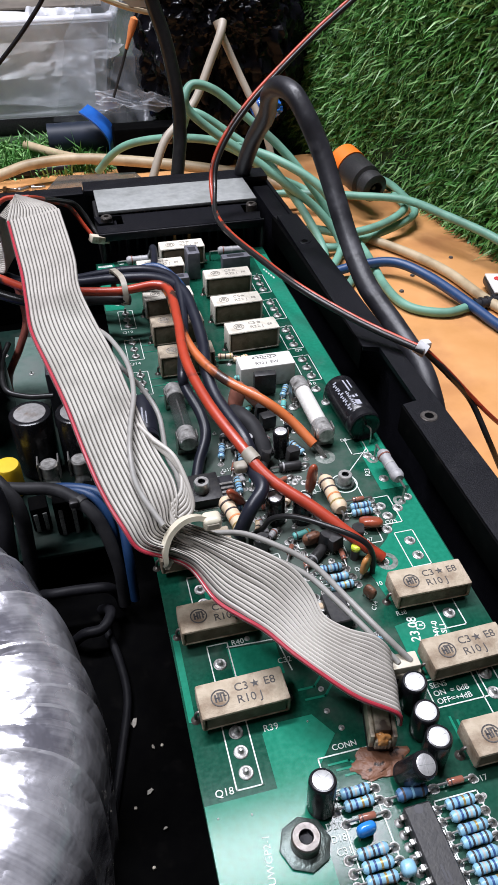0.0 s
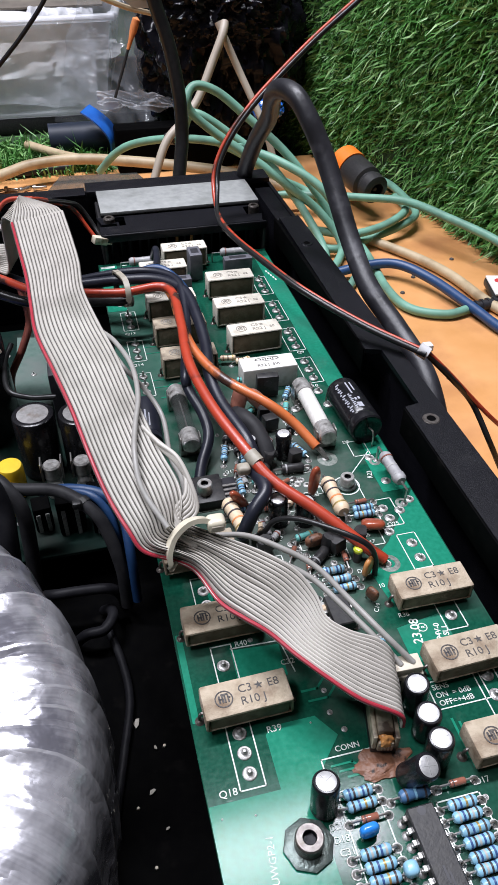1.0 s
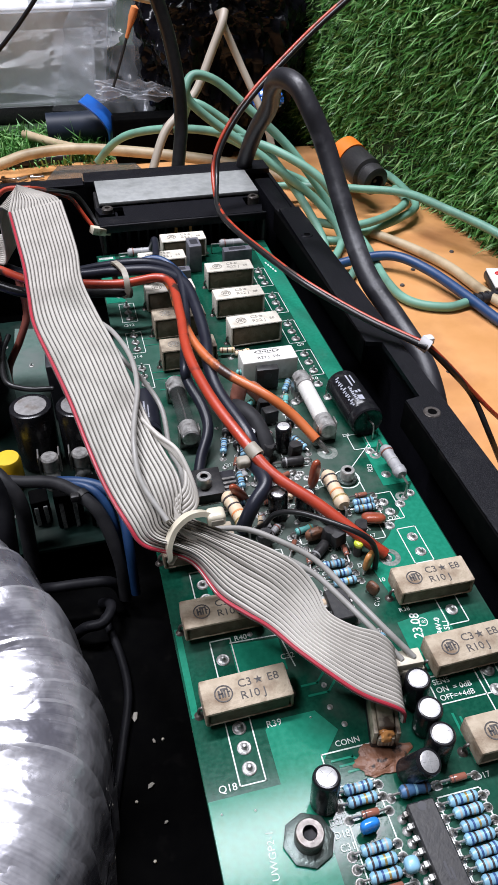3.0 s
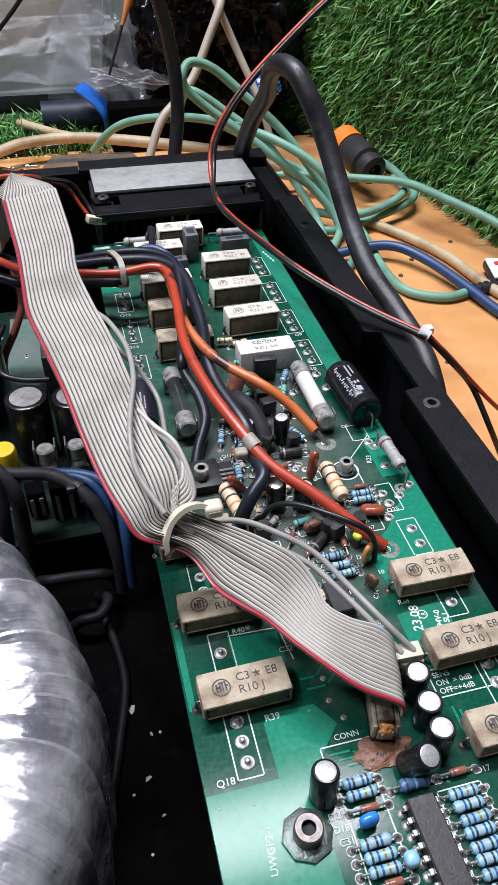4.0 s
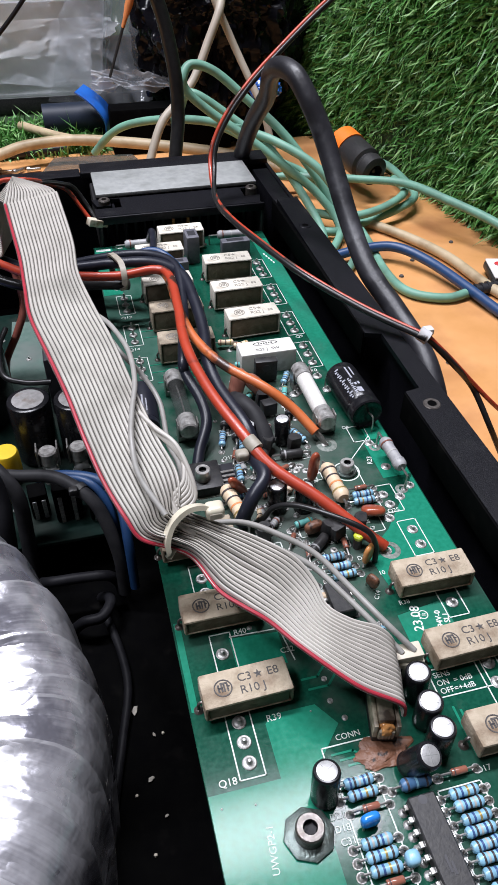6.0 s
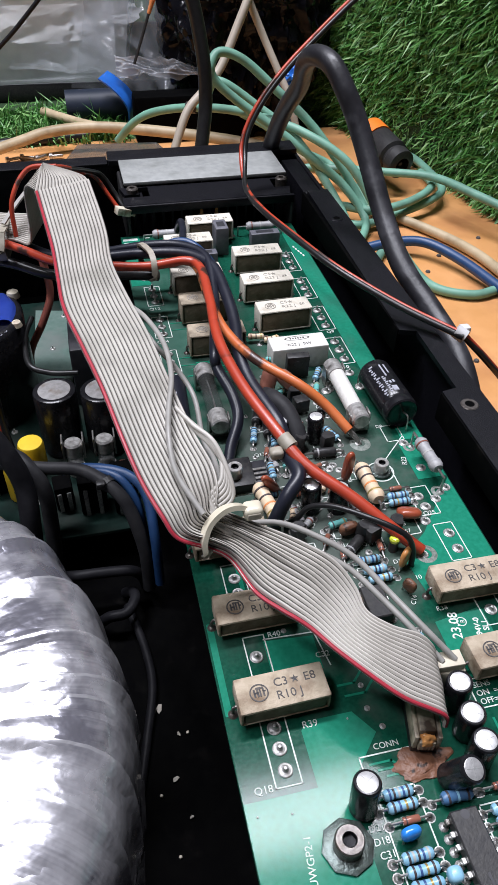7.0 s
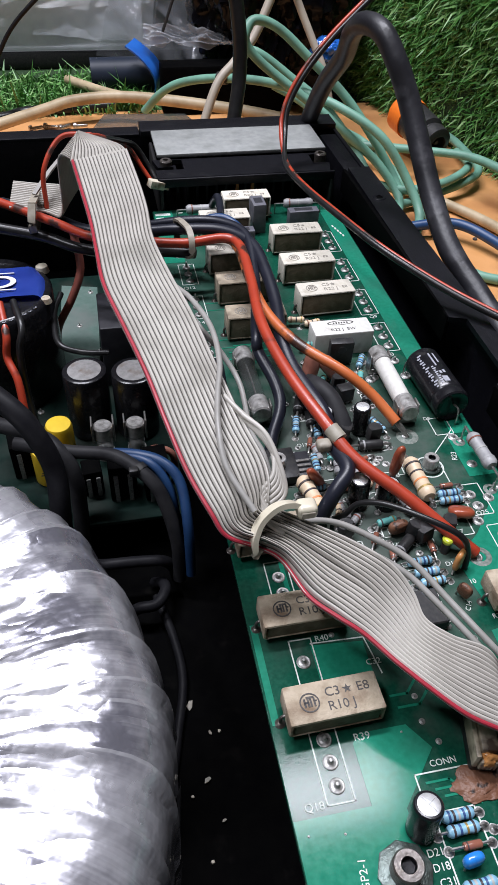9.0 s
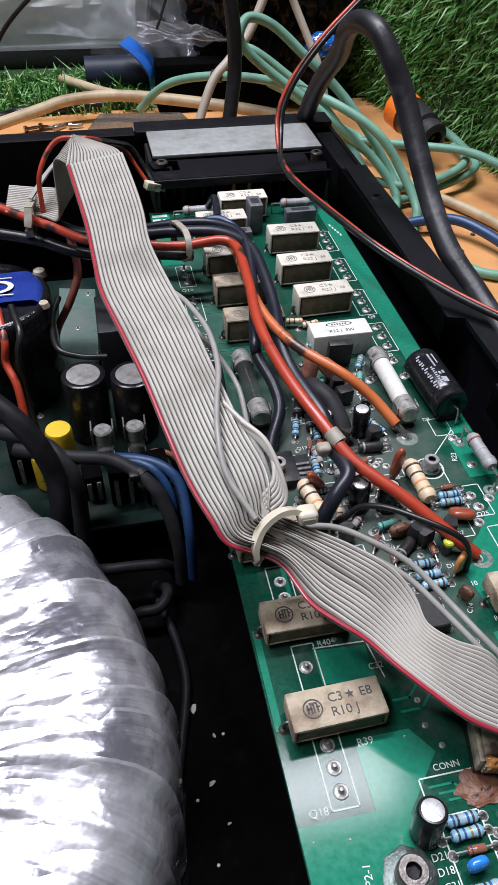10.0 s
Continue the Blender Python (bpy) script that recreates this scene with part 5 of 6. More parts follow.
for cx, cy, r in ((-37, 192, 8.6), (-18.6, 189, 8.6)):
    electrolytic(r, 30, "black capacitor with a dusty aluminium top", "can_dirty", 28, False).matrix_basis = put(cx, cy, -45, 0, 0, 35)
big = thing("filter_capacitor", "large black can capacitor with a blue printed label", "capacitor", put(-73, 230, 0))
part("can", lathe([(0, -44.9), (26, -44.9), (26.5, -44), (26.5, -2), (25.5, -0.6), (24, 0), (23, -1.2)], 48), "sleeve", big)
part("top_disc", lathe([(23.2, -1.6), (23.2, -1.1), (0, -0.6)], 40), "sleeve", big, "glossy dark top")
bm = bmesh.new()
rows = []
for i in range(25):
    row = []
    for j in range(13):
        x, y = -26 + 52 * i / 24, -9 + 22 * j / 12
        out = max(0.0, math.hypot(x, y) - 21.5)
        row.append(bm.verts.new((x * (1 - 0.010 * out), y, 1.6 - 0.16 * out * out + 0.7 * noise.noise(Vector((x * 0.09, y * 0.14, 2))))))
    rows.append(row)
for p, q in zip(rows, rows[1:]):
    for j in range(12):
        bm.faces.new((p[j], q[j], q[j + 1], p[j + 1]))
bmesh.ops.solidify(bm, geom=bm.faces[:], thickness=0.4)
bmesh.ops.recalc_face_normals(bm, faces=bm.faces)
part("label_strip", bm, "label_blue", big, "glossy blue printed strip")
ring = lathe([(3.6, 0), (3.6, 0.25), (5.2, 0.25), (5.2, 0)], 32)
bmesh.ops.scale(ring, vec=(1.35, 0.9, 1), verts=ring.verts)
part("printed_ring", ring, "white_plastic", big, m=put(6, 1, 2.1, 0, -1))
bars([(0, -5.0, 13, 0.6), (3, 7.5, 9, 0.5)], "white_plastic", big, put(0, 0, 2.0, 0, 0.5), h=0.3)
for k in range(7):
    q = radians(-76 + 6.5 * k)
    bars([(-0.7, -0.9, 0.35, 1.8), (0.4, -0.9, 0.35, 1.8), (-0.7, -0.9, 1.4, 0.35)], "print_pale", big, put(24.6 * math.cos(q), 24.6 * math.sin(q), -0.5, 0, 0, -76 + 6.5 * k + 90), h=0.15)
part("glue_dab", lathe([(0, 3), (2.4, 2), (3, -0.5), (0, -0.5)], 14, shift=(22.5, 14, -1)), "connector", big, "yellowed glue")
part("glue_dab", lathe([(0, 2), (1.8, 1.4), (2.4, -0.5), (0, -0.5)], 14, shift=(24, -9, -1.5)), "connector", big, "yellowed glue")
cable("red_wire", "red wire coming from under the blue label", [(-66, 217, 1.5), (-64, 203, -4), (-65, 200, -12), (-62, 193, -18), (-61, 186, -30), (-60, 180, -44)], 1.5, "red_wire")
cable("black_wire", "black wire under the blue label", [(-61, 218, 1.2), (-58, 204, -2), (-60, 200, -10), (-60, 196, -30), (-58, 190, -44)], 1.4, "black_wire")
film_cap = thing("film_capacitor", "yellow barrel capacitor standing on the low board", "capacitor", put(-49, 179, -45))
part("barrel", lathe([(0, 0.2), (4.8, 0.2), (5.2, 1), (5.2, 14), (4.7, 15.4), (0, 15.6)], 24), "yellow_plastic", film_cap)
bars([(-2.4, -0.4, 1.4, 0.5), (0.4, -0.4, 1.8, 0.5), (-2, 0.8, 3, 0.4)], "ink", film_cap, put(0, -5.22, 7, 90), h=0.06)
film_cap2 = copy_thing(film_cap, put(-54, 166, -45))
for cx in (-31, -18.8):
    holder = thing("fuse_holder", "upright glass fuse in tarnished clips", "fuse", put(cx - 1.5, 174.5, -45) @ Matrix.Diagonal((1.12, 1.12, 1.2, 1)))
    part("fuse_glass", lathe([(0, 1), (2.9, 1), (2.9, 13), (0, 13)], 20), "glass_dusty", holder)
    part("fuse_cap", lathe([(0, 9), (3.2, 9), (3.2, 13.4), (2.6, 14), (0, 14)], 20), "bright_cap", holder)
    part("fuse_cap", lathe([(0, 0.2), (3.2, 0.2), (3.2, 3), (0, 3)], 20), "solder", holder)
    for s in (-1, 1):
        part("clip_leaf", box(s * 3.6 - 0.3, s * 3.6 + 0.3, -2.6, 2.6, 8, 15.8, 0.15, 1), "lead", holder)
relay = thing("relay", "dark grey relay block on the low board", "relay", put(-22, 232, -45))
part("case", box(-8, 8, -14, 14, 0, 30, 0.8), "relay", relay)
cable("black_cable", "thick charcoal cable dropping beside the transformer", [(-76, 162, 15), (-59, 147, 8), (-52, 141, 0), (-48, 137, -12), (-48, 131, -25), (-50, 128, -45), (-54, 126, -62)], 3.5, "charcoal_wire", "cable")
cable("white_wire", "bare white wire end above the charcoal cable", [(-76, 166, 7), (-66, 160, 4), (-62, 156, 2.5)], 2.2, "white_plastic")
cable("grey_cable", "dusty grey cable arching over the low board", [(-62, 157, -17), (-44, 151, -18), (-30, 147, -18), (-21, 139, -19), (-15, 132, -24), (-11, 124, -40), (-11, 121, -58)], 2.4, "grey_cable", "cable")
cable("grey_cable", "dusty grey cable bending down beside the transformer", [(-82, 172, -14), (-55, 158, -15), (-47, 150, -17), (-43, 145, -24), (-43, 141, -40), (-44, 138, -60)], 2.8, "grey_cable", "cable")
cable("pink_wire", "short copper-pink wire beside the fuses", [(-20, 158, -34), (-17, 160, -31), (-13, 160, -30), (-8, 159, -33), (-7, 158, -44)], 1.3, "dip_pink")
cable("blue_wire", "blue wire bending down between boards", [(-36, 152, -22), (-25, 147, -18), (-14, 141, -17.5), (-8, 134, -22), (-7, 123, -34), (-7, 120, -55)], 1.8, "blue_wire")
cable("blue_wire", "second blue wire of the same bundle", [(-30, 148, -20), (-21, 143.5, -17.5), (-15, 138.5, -19), (-11, 133, -27), (-10, 128, -45)], 1.5, "blue_wire")
tb = thing("cable_tie", "black tie round the charcoal cables", "cable tie")
part("strap", tube([(-21.5, 140.2, -18.8), (-20.2, 138.4, -19.5)], 2.9, 16, 2), "black_plastic", tb)
part("tie_head", box(-24.6, -21.4, 135.4, 138.2, -18.4, -15.6, 0.6), "black_plastic", tb)
for k, (bx, by, w, d, h) in enumerate(((-27, 155, 5, 5, 17), (-15, 153, 4.5, 5, 19), (-38, 158, 3.5, 4, 12), (-62, 176, 6, 8, 16))):
    lump = thing("rectifier", "black plastic block standing on the low board", "rectifier", put(bx, by, -45, 0, 0, 3 * k), "blocks on the low board")
    # same blacker colour, standing in for the shade low in the case
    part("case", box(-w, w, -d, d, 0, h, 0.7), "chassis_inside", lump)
    for q in (-1, 1):
        part("tab", box(q * w * 0.5 - 0.8, q * w * 0.5 + 0.8, -d - 0.7, -d - 0.1, 0, h * 0.8, 0.15, 1), "solder", lump)
cable("black_wire", "thin black tie between the capacitors", [(-44, 236, -8), (-47, 225, -10), (-46, 207, -12), (-38, 202, -13.8), (-27, 200, -14)], 1.2, "black_wire")
cable("red_wire", "pink-red wire behind the ribbon cable", [(-36, 250, 12), (-35, 245, -2), (-40, 242, -14), (-48, 244, -30), (-50, 246, -44)], 1.7, "coral_wire")
FAN = [(-27, 250, 50), (-22, 262, 46), (-14, 286, 34), (-8, 296, 27), (-3, 294, 19), (0.5, 291, 14)]
cable("red_wire", "thin red wire running to the heat sink", FAN, 1.0, "red_wire")
cable("black_wire", "thin black wire running to the heat sink", [(-22, 264, 45), (-11, 290, 33), (-5, 299, 27), (0, 297, 19), (3, 292, 14)], 1.0, "black_wire")
cable("red_wire", "thin red loop behind the ribbon fold", [(-24, 258, 48), (-36, 262, 46), (-44, 256, 36), (-45, 252, 22)], 1.0, "red_wire")
plug2 = thing("wire_plug", "dusty white plug on the thin wires", "plug", put(2.5, 289, 13, 0, 20, 20) @ Matrix.Scale(0.72, 4))
part("housing", box(-5, 5, -3, 3, -2.5, 2.5, 0.6), "connector", plug2)
part("neck", box(5, 9, -2, 2, -2, 2, 0.5), "connector", plug2)
tie4 = thing("cable_tie", "nylon tie round the red and black bundle", "cable tie")
part("strap", strip([(-50, 246, 27), (-49, 254, 26), (-49, 268, 22), (-50, 266, 13), (-51, 250, 13), (-51, 242, 20), (-50, 246, 27)], 3.0, 1.0, 6, Vector((0, 0, 1))), "nylon_dirty", tie4)
part("tie_tail", strip([(-49, 252, 28), (-42, 262, 33), (-34, 270, 38)], 1.8, 0.8, 4), "grey_wire", tie4)
cable("black_wire", "thick black wire under the red one", [(-66, 252, 15), (-48, 246, 13), (-34, 238, 11), (-18, 230, 12), (-4, 224, 15), (10, 217, 17)], 2.2, "black_wire")
for k, (dx, dy) in enumerate(((-17, 48), (-14, 30), (-9, 20), (-6, 66), (-12, 10), (-15, -5))):
    chip = thing("debris", "tiny pale scrap lying on the case bottom", "scrap", put(dx, dy, TOP + 9.6, 0, 0, 40 * k))
    part("scrap", lathe([(0, 0.35), (0.5, 0.2), (0.65, -0.3), (0, -0.4)], 5), "connector", chip)

for fx, fy, w, a in ((-14, 76, 1.7, 60), (-12, 52, 1.2, 20), (-9, 66, 0.8, 100), (-9, 40, 0.7, 10)):
    flake = thing("debris", "pale torn flake lying on the case bottom", "scrap", put(fx, fy, TOP + 9.4, 4, -6, a))
    part("flake", flange([(-w, -0.4 * w), (-0.2 * w, -0.6 * w), (w, -0.2 * w), (0.7 * w, 0.4 * w), (-0.4 * w, 0.5 * w)], 0.1, 0.5), "nylon_dirty", flake, smooth=False)
cable("charcoal_wire", "dusty flat lead lying on the case bottom", [(-20, 118, -62.8), (-16, 100, -62.8), (-15, 84, -62.8), (-19, 66, -62.8), (-23, 50, -62.8), (-30, 20, -62.8)], 1.5, "charcoal_wire", "wire")

# ---- small parts on the main board ----


def axial(name, length, r, mat, bands, label, span, z, category="resistor", dumbbell=True, lead_r=0.3):
    """A round part lying along x on two bent leads, with colour bands."""
    t = thing(name, label, category)
    h = length / 2
    if dumbbell:
        prof = [(0, -h), (r * 0.7, -h + 0.1), (r, -h + r * 0.55), (r, -h + r * 1.1), (r * 0.86, -h + r * 1.7), (r * 0.86, h - r * 1.7), (r, h - r * 1.1), (r, h - r * 0.55), (r * 0.7, h - 0.1), (0, h)]
    else:
        prof = [(0, -h), (r * 0.85, -h), (r, -h + r * 0.25), (r, h - r * 0.25), (r * 0.85, h), (0, h)]
    part("body", lathe(prof, 16, "x", (0, 0, z)), mat, t)
    for k, bm in enumerate(bands):
        x = (-0.62 + 1.24 * k / max(1, len(bands) - 1)) * h
        rr = r * (1.02 if dumbbell and abs(x) > h - r * 1.4 else 0.9 if dumbbell else 1.02)
        w = (0.036 if length < 10 else 0.02) * length
        part("colour_band", lathe([(rr * 0.9, x - w), (rr, x - w), (rr, x + w), (rr * 0.9, x + w)], 16, "x", (0, 0, z)), bm, t)
    e = span / 2
    for s in (-1, 1):
        part("lead", tube([(s * (h - 0.2), 0, z), (s * (e - 0.5), 0, z), (s * e, 0, z - 0.5), (s * e, 0, 0.05)], lead_r, 6, 3), "lead", t)
        part("lead_pad", lathe([(0, 0.8), (0.35, 0.7), (0.95, 0.14), (1.15, 0.12), (1.2, 0.02)], 12, shift=(s * e, 0, 0)), "solder", t)
    return t


BL = "small light blue resistor with dark colour bands"
BANDS = (["band_navy", "band_dark", "band_pale", "band_navy", "band_dark"], ["band_dark", "band_navy", "band_gold", "band_dark"], ["band_dark", "band_pale", "band_dark", "band_navy", "band_pale"])
blues = [axial("resistor", 6.9, 1.25, "blue_res", b, BL, 10.4, 1.55) for b in BANDS]
for blue, (x, y) in zip(blues, ((33.3, 10.4), (33.3, 7.7), (32.6, -2.2))):
    tagged(blue, group="blue resistors").matrix_basis = put(x, y, 0, 0, 0, 1)
rb = random.Random(12)
for x, y, a in ((32.8, -4.9, 1), (32.8, -7.6, 0), (55.0, 2.6, 0), (55.0, -0.1, 181), (55.1, -2.8, 0), (54.9, -5.5, 0), (55, -8.2, 180), (55, -10.9, 0), (54.9, -13.6, 0), (55, -16.3, 0),
                (49.2, 72.4, 2), (50.0, 68.8, 0), (50.4, 65.6, 4), (66.8, 94.4, 0), (66.4, 91.8, 180), (52.8, 43.6, 70), (52.6, 134, 60), (29.8, 131, 75), (36, 127.5, 80), (28.5, 103, 10), (61, 160, 60)):
    copy_thing(rb.choice(blues), put(x + rb.uniform(-0.25, 0.25), y + rb.uniform(-0.1, 0.1), 0, 0, 0, a + rb.uniform(-2.5, 2.5)))
teal = axial("resistor", 6.0, 1.2, "teal_res", ["band_dark", "band_gold"], "small teal resistor on the board", 9, 1.9)
teal.matrix_basis = put(46.5, 169.6, 1.5, 0, 0, -12)
for x, y, z, a in ((58, 151, 0, 70), (45, 87, 0, 10), (43.6, 151, 0, 40)):
    copy_thing(teal, put(x, y, z, 0, 0, a))
reddish = axial("diode", 3.8, 0.85, "diode", ["band_dark"], "small orange glass diode on the board", 9.4, 1.5, "diode", False)
reddish.matrix_basis = put(34.0, 4.6, 0)
for x, y, a in ((56.2, 7.1, 0), (67.4, 97.4, 0), (33.4, -10.2, 0), (27, 100.5, 5), (32, 122, 70), (46, 112, 20), (40, 82, 60)):
    copy_thing(reddish, put(x, y, 0, 0, 0, a))
axial("resistor", 7.2, 1.5, "blue_dark", ["band_dark", "blue_res", "band_dark"], "dark blue banded resistor beside the chip", 11, 1.8).matrix_basis = put(45.5, 7.0, 0, 0, 0, 1)
tan = axial("resistor", 15.5, 2.55, "tan_res", ["band_dark", "band_dark", "band_orange", "band_gold"], "large tan resistor with dark bands", 20, 4.2, "resistor", True, 0.4)
tan.matrix_basis = put(59.0, 99.2, 0, 0, 0, -88)
copy_thing(tan, put(26.2, 97.2, 0, 0, 0, -80))
grey = axial("resistor", 14, 2.25, "grey_res", ["band_red", "band_pale", "grey_res"], "grey resistor standing on bent leads", 22, 6.2, "resistor", True, 0.4)
grey.matrix_basis = put(81.2, 105.4, 0, 0, 0, -88)
copy_thing(grey, put(68, 279, -1.5, 0, 0, -3))
copy_thing(grey, put(22, 281, -2.5, 0, 0, 0))
blackd = axial("diode", 7.5, 1.6, "black_plastic", ["grey_res"], "black rectifier diode on the board", 13, 1.9, "diode", False, 0.4)
blackd.matrix_basis = put(50.5, 117.6, 0, 0, 0, -4)
for x, y, a in ((35, 133, 80), (47, 78, 40), (57, 141, 70), (33, 140, 70), (41, 118, 70)):
    copy_thing(blackd, put(x, y, 0, 0, 0, a))
smalltan = axial("resistor", 6.4, 1.25, "tan_res", ["band_red", "band_dark", "band_gold"], "small tan resistor between the larger parts", 10, 1.6)
smalltan.matrix_basis = put(44, 187.4, 1, 0, 0, -8)
for x, y, a in ((50, 186, 10), (38, 62, 30), (43, 60.5, 0), (33, 93, 70), (46, 104, 60)):
    copy_thing(smalltan, put(x, y, 0, 0, 0, a))

# standing capacitors
small = electrolytic(3.1, 10.8, "small black capacitor with a bright top")
tagged(small, group="small capacitors").matrix_basis = put(55.0, 27.4, 0, -3, -4, 20)
for x, y, z, rx, ry, rz in ((54.3, 20.4, 0, -2, -4, 60), (54.0, 13.6, 0, 0, -2, 10), (25.0, 9.3, 0, -6, 5, 30), (39.4, 96.0, 0, -3, 0, 70), (47.4, 94.6, -1, 3, 0, 0)):
    copy_thing(small, put(x, y, z, rx, ry, rz))
copy_thing(small, put(45.6, 11.4, 0.5, 16, 14, 0))
slim = electrolytic(2.75, 11, "slim black capacitor with a bright top")
slim.matrix_basis = put(49.9, 125.8, 0, 0, -3, 0)
copy_thing(slim, put(38, 128, -2, 0, 0, 0))
copy_thing(slim, put(36.5, 137, -2, 0, 0, 0))

lying = thing("filter_capacitor", "black capacitor lying on its side with white print", "capacitor", put(79.8, 138.4, 6.5, 0, 0, 3) @ Matrix.Diagonal((0.83, 0.83, 0.83, 1)))
part("sleeve", lathe([(0, -14), (3, -14), (5.4, -14.2), (6.6, -15), (7.2, -14.4), (7.3, -13), (7.3, -11), (6.9, -10.2), (7.3, -9.4), (7.3, 13.4), (6.8, 14.6), (6, 14.8), (5.8, 14.2), (0, 14.2)], 36, "y"), "sleeve", lying)
bars([(-0.4 - 0.5 * (k % 2), k * 1.35 - 9, 0.9 + 0.4 * (k % 3), 0.75) for k in range(15)], "print_pale", lying, put(-4.4, 0, 5.65, 0, -38), h=0.25)
bars([(-0.5, k * 1.2 - 8, 0.8 + 0.5 * (k % 2), 0.7) for k in range(9)], "print_pale", lying, put(-2.2, 0, 6.9, 0, -18), h=0.2)
bars([(-1.5, -8, 2.4, 3.2), (-1.2, -3, 1.0, 1.6), (0.4, -2.6, 1.0, 1.8), (-1, 2, 0.7, 8), (1.0, 4, 0.6, 6)], "print_pale", lying, put(0, 0, 7.15, 0, 6), h=0.25)
bars([(2.5, -9, 0.7, 14), (4, -7, 0.5, 9)], "print_pale", lying, put(1.0, 0, 6.0, 0, 34), h=0.25)
part("lead", tube([(1, -14, 0), (1.6, -16.5, 0), (1.8, -17.4, -2), (1.8, -17.5, -7.8)], 0.4, 8, 4), "lead", lying)
part("lead", tube([(-3, 14, 0), (-5, 16.5, -1), (-5.5, 17, -4), (-5.5, 17, -7.8)], 0.4, 8, 4), "lead", lying)


def fuse(label, tube_mat, m):
    t = thing("fuse", label, "fuse", m)
    part("tube", lathe([(0, -15.5), (2.95, -15.5), (2.95, 15.5), (0, 15.5)], 24, "y", (0, 0, 5.6)), tube_mat, t)
    for s in (-1, 1):
        prof = [(0, s * 17), (2.7, s * 17), (3.2, s * 16.5), (3.25, s * 10), (3.0, s * 9.8)]
        part("end_cap", lathe(prof, 24, "y", (0, 0, 5.6)), "bright_cap", t, "tarnished metal end cap")
        for q in (-1, 1):
            part("clip_leaf", box(q * 3.5 - 0.25, q * 3.5 + 0.25, s * 13.2 - 2, s * 13.2 + 2, 0.02, 7.5, 0.15, 1), "lead", t)
        part("clip_base", box(-3.7, 3.7, s * 13.2 - 2, s * 13.2 + 2, 0.02, 2.2, 0.2, 1), "lead", t)
    return t


fuse("white ceramic fuse in metal clips", "cement_white", put(65.6, 141.8, 0.6))
f1 = fuse("dirty glass fuse in metal clips", "glass", put(18.8, 149.5, 0))
part("fuse_wire", tube([(0, -14, 5.6), (0.4, 0, 5.2), (0, 14, 5.6)], 0.35, 6, 6), "lead", f1)

# chips, regulators and connectors


def chip(pins, length, m, label):
    t = thing("chip", label, "chip", m)
    bm = box(-3.2, 3.2, -length / 2, length / 2, 1.0, 4.4, 0.35, 1)
    part("package", bm, "black_plastic", t)
    part("notch", lathe([(0, 4.42), (1.0, 4.42), (1.0, 4.3)], 14, shift=(0, length / 2 - 1.2, 0)), "relay", t)
    for k in range(pins):
        y = length / 2 - 1.3 - k * 2.54
        for s in (-1, 1):
            x0, x1 = sorted((s * 3.1, s * 4.1))
            part("pin", tube([(s * 3.95, y, 1.7), (s * 3.95, y, 0.05)], 0.3, 6, 1, bm=box(x0, x1, y - 0.62, y + 0.62, 1.5, 2.75, 0.12, 1)), "bright_cap", t)
            part("pin_pad", lathe([(0, 0.5), (0.4, 0.45), (1.0, 0.13), (1.1, 0.02)], 10, shift=(s * 3.95, y, 0)), "solder", t)
    return t


ic = chip(9, 23.5, put(44.8, -8.2, 0, 0, 0, 1), "black chip with two rows of pins")
bars([(-0.7, -4, 0.5, 3.4), (0.1, -4.6, 0.5, 2.6), (-1.3, -7, 2.4, 0.4)], "relay", ic, put(0, 0, 4.4), h=0.06)
chip(4, 10.2, put(45.6, 57.0, 0, 0, 0, 0), "small black chip beside the ribbon cable")

def blob(cx, cy, rx, ry, h, seed):
    bm = bmesh.new()
    bmesh.ops.create_icosphere(bm, subdivisions=4, radius=1)
    for v in bm.verts:
        d = v.co.copy()
        f = 1 + 0.45 * noise.noise(Vector((d.x * 1.6, d.y * 1.6, seed))) + 0.15 * noise.noise(d * 5)
        v.co = Vector((cx + rx * d.x * f, cy + ry * d.y * f, max(0.03, h * d.z * f + 0.2)))
    return bm


idc = thing("ribbon_socket", "yellowed ribbon socket smeared with brown glue", "connector", put(44.5, 28, 0, 0, 0, -14))
part("housing", box(-2.4, 3.6, -10.2, 10.2, 0.05, 4.2, 0.4), "black_plastic", idc, "dark lower shell")
for wx in (-2.0, 3.2):
    part("side_rail", box(wx - 0.55, wx + 0.55, -10.6, 10.6, 3.2, 8.2, 0.3), "connector_old", idc)
part("strain_clamp", box(-1.3, 2.5, -9.2, 10.2, 4.3, 8.6, 0.5), "connector_old", idc)
for s in (-1, 1):
    part("latch", box(-1.3, 2.5, s * 10.4 - 0.6, s * 10.4 + 0.6, 3.0, 6.4, 0.3), "connector_old", idc)
part("glue_smear", blob(0.8, -9.6, 2.3, 1.5, 2.2, 6.0), "dip_orange", idc, "brown glue smear", m=put(0, 0, 5.4))
for k in range(5):
    part("contact", box(-1.0 + 0.75 * k - 0.15, -1.0 + 0.75 * k + 0.15, -11.1, -10.9, 3.4, 5.8, 0.05, 1), "lead", idc)
wc = thing("wire_socket", "yellowed white plug with two wires", "connector", put(54.5, 34.2, 0, 0, 0, -2))
part("housing", box(-4, 4, -2.6, 2.6, 0.05, 7.2, 0.4), "connector", wc)
part("plug_top", box(-3.6, 3.6, -2.1, 2.1, 7.3, 9.6, 0.3), "connector", wc)
for s in (-1, 1):
    part("slot", box(s * 2.4 - 0.5, s * 2.4 + 0.5, -2.75, -2.2, 1, 6, 0.1, 1), "ink", wc)


glue = thing("glue_patch", "brown dried glue on the board", "glue")
part("crust", blob(41.8, 15.8, 6.6, 3.6, 0.8, 2.0), "goop", glue)

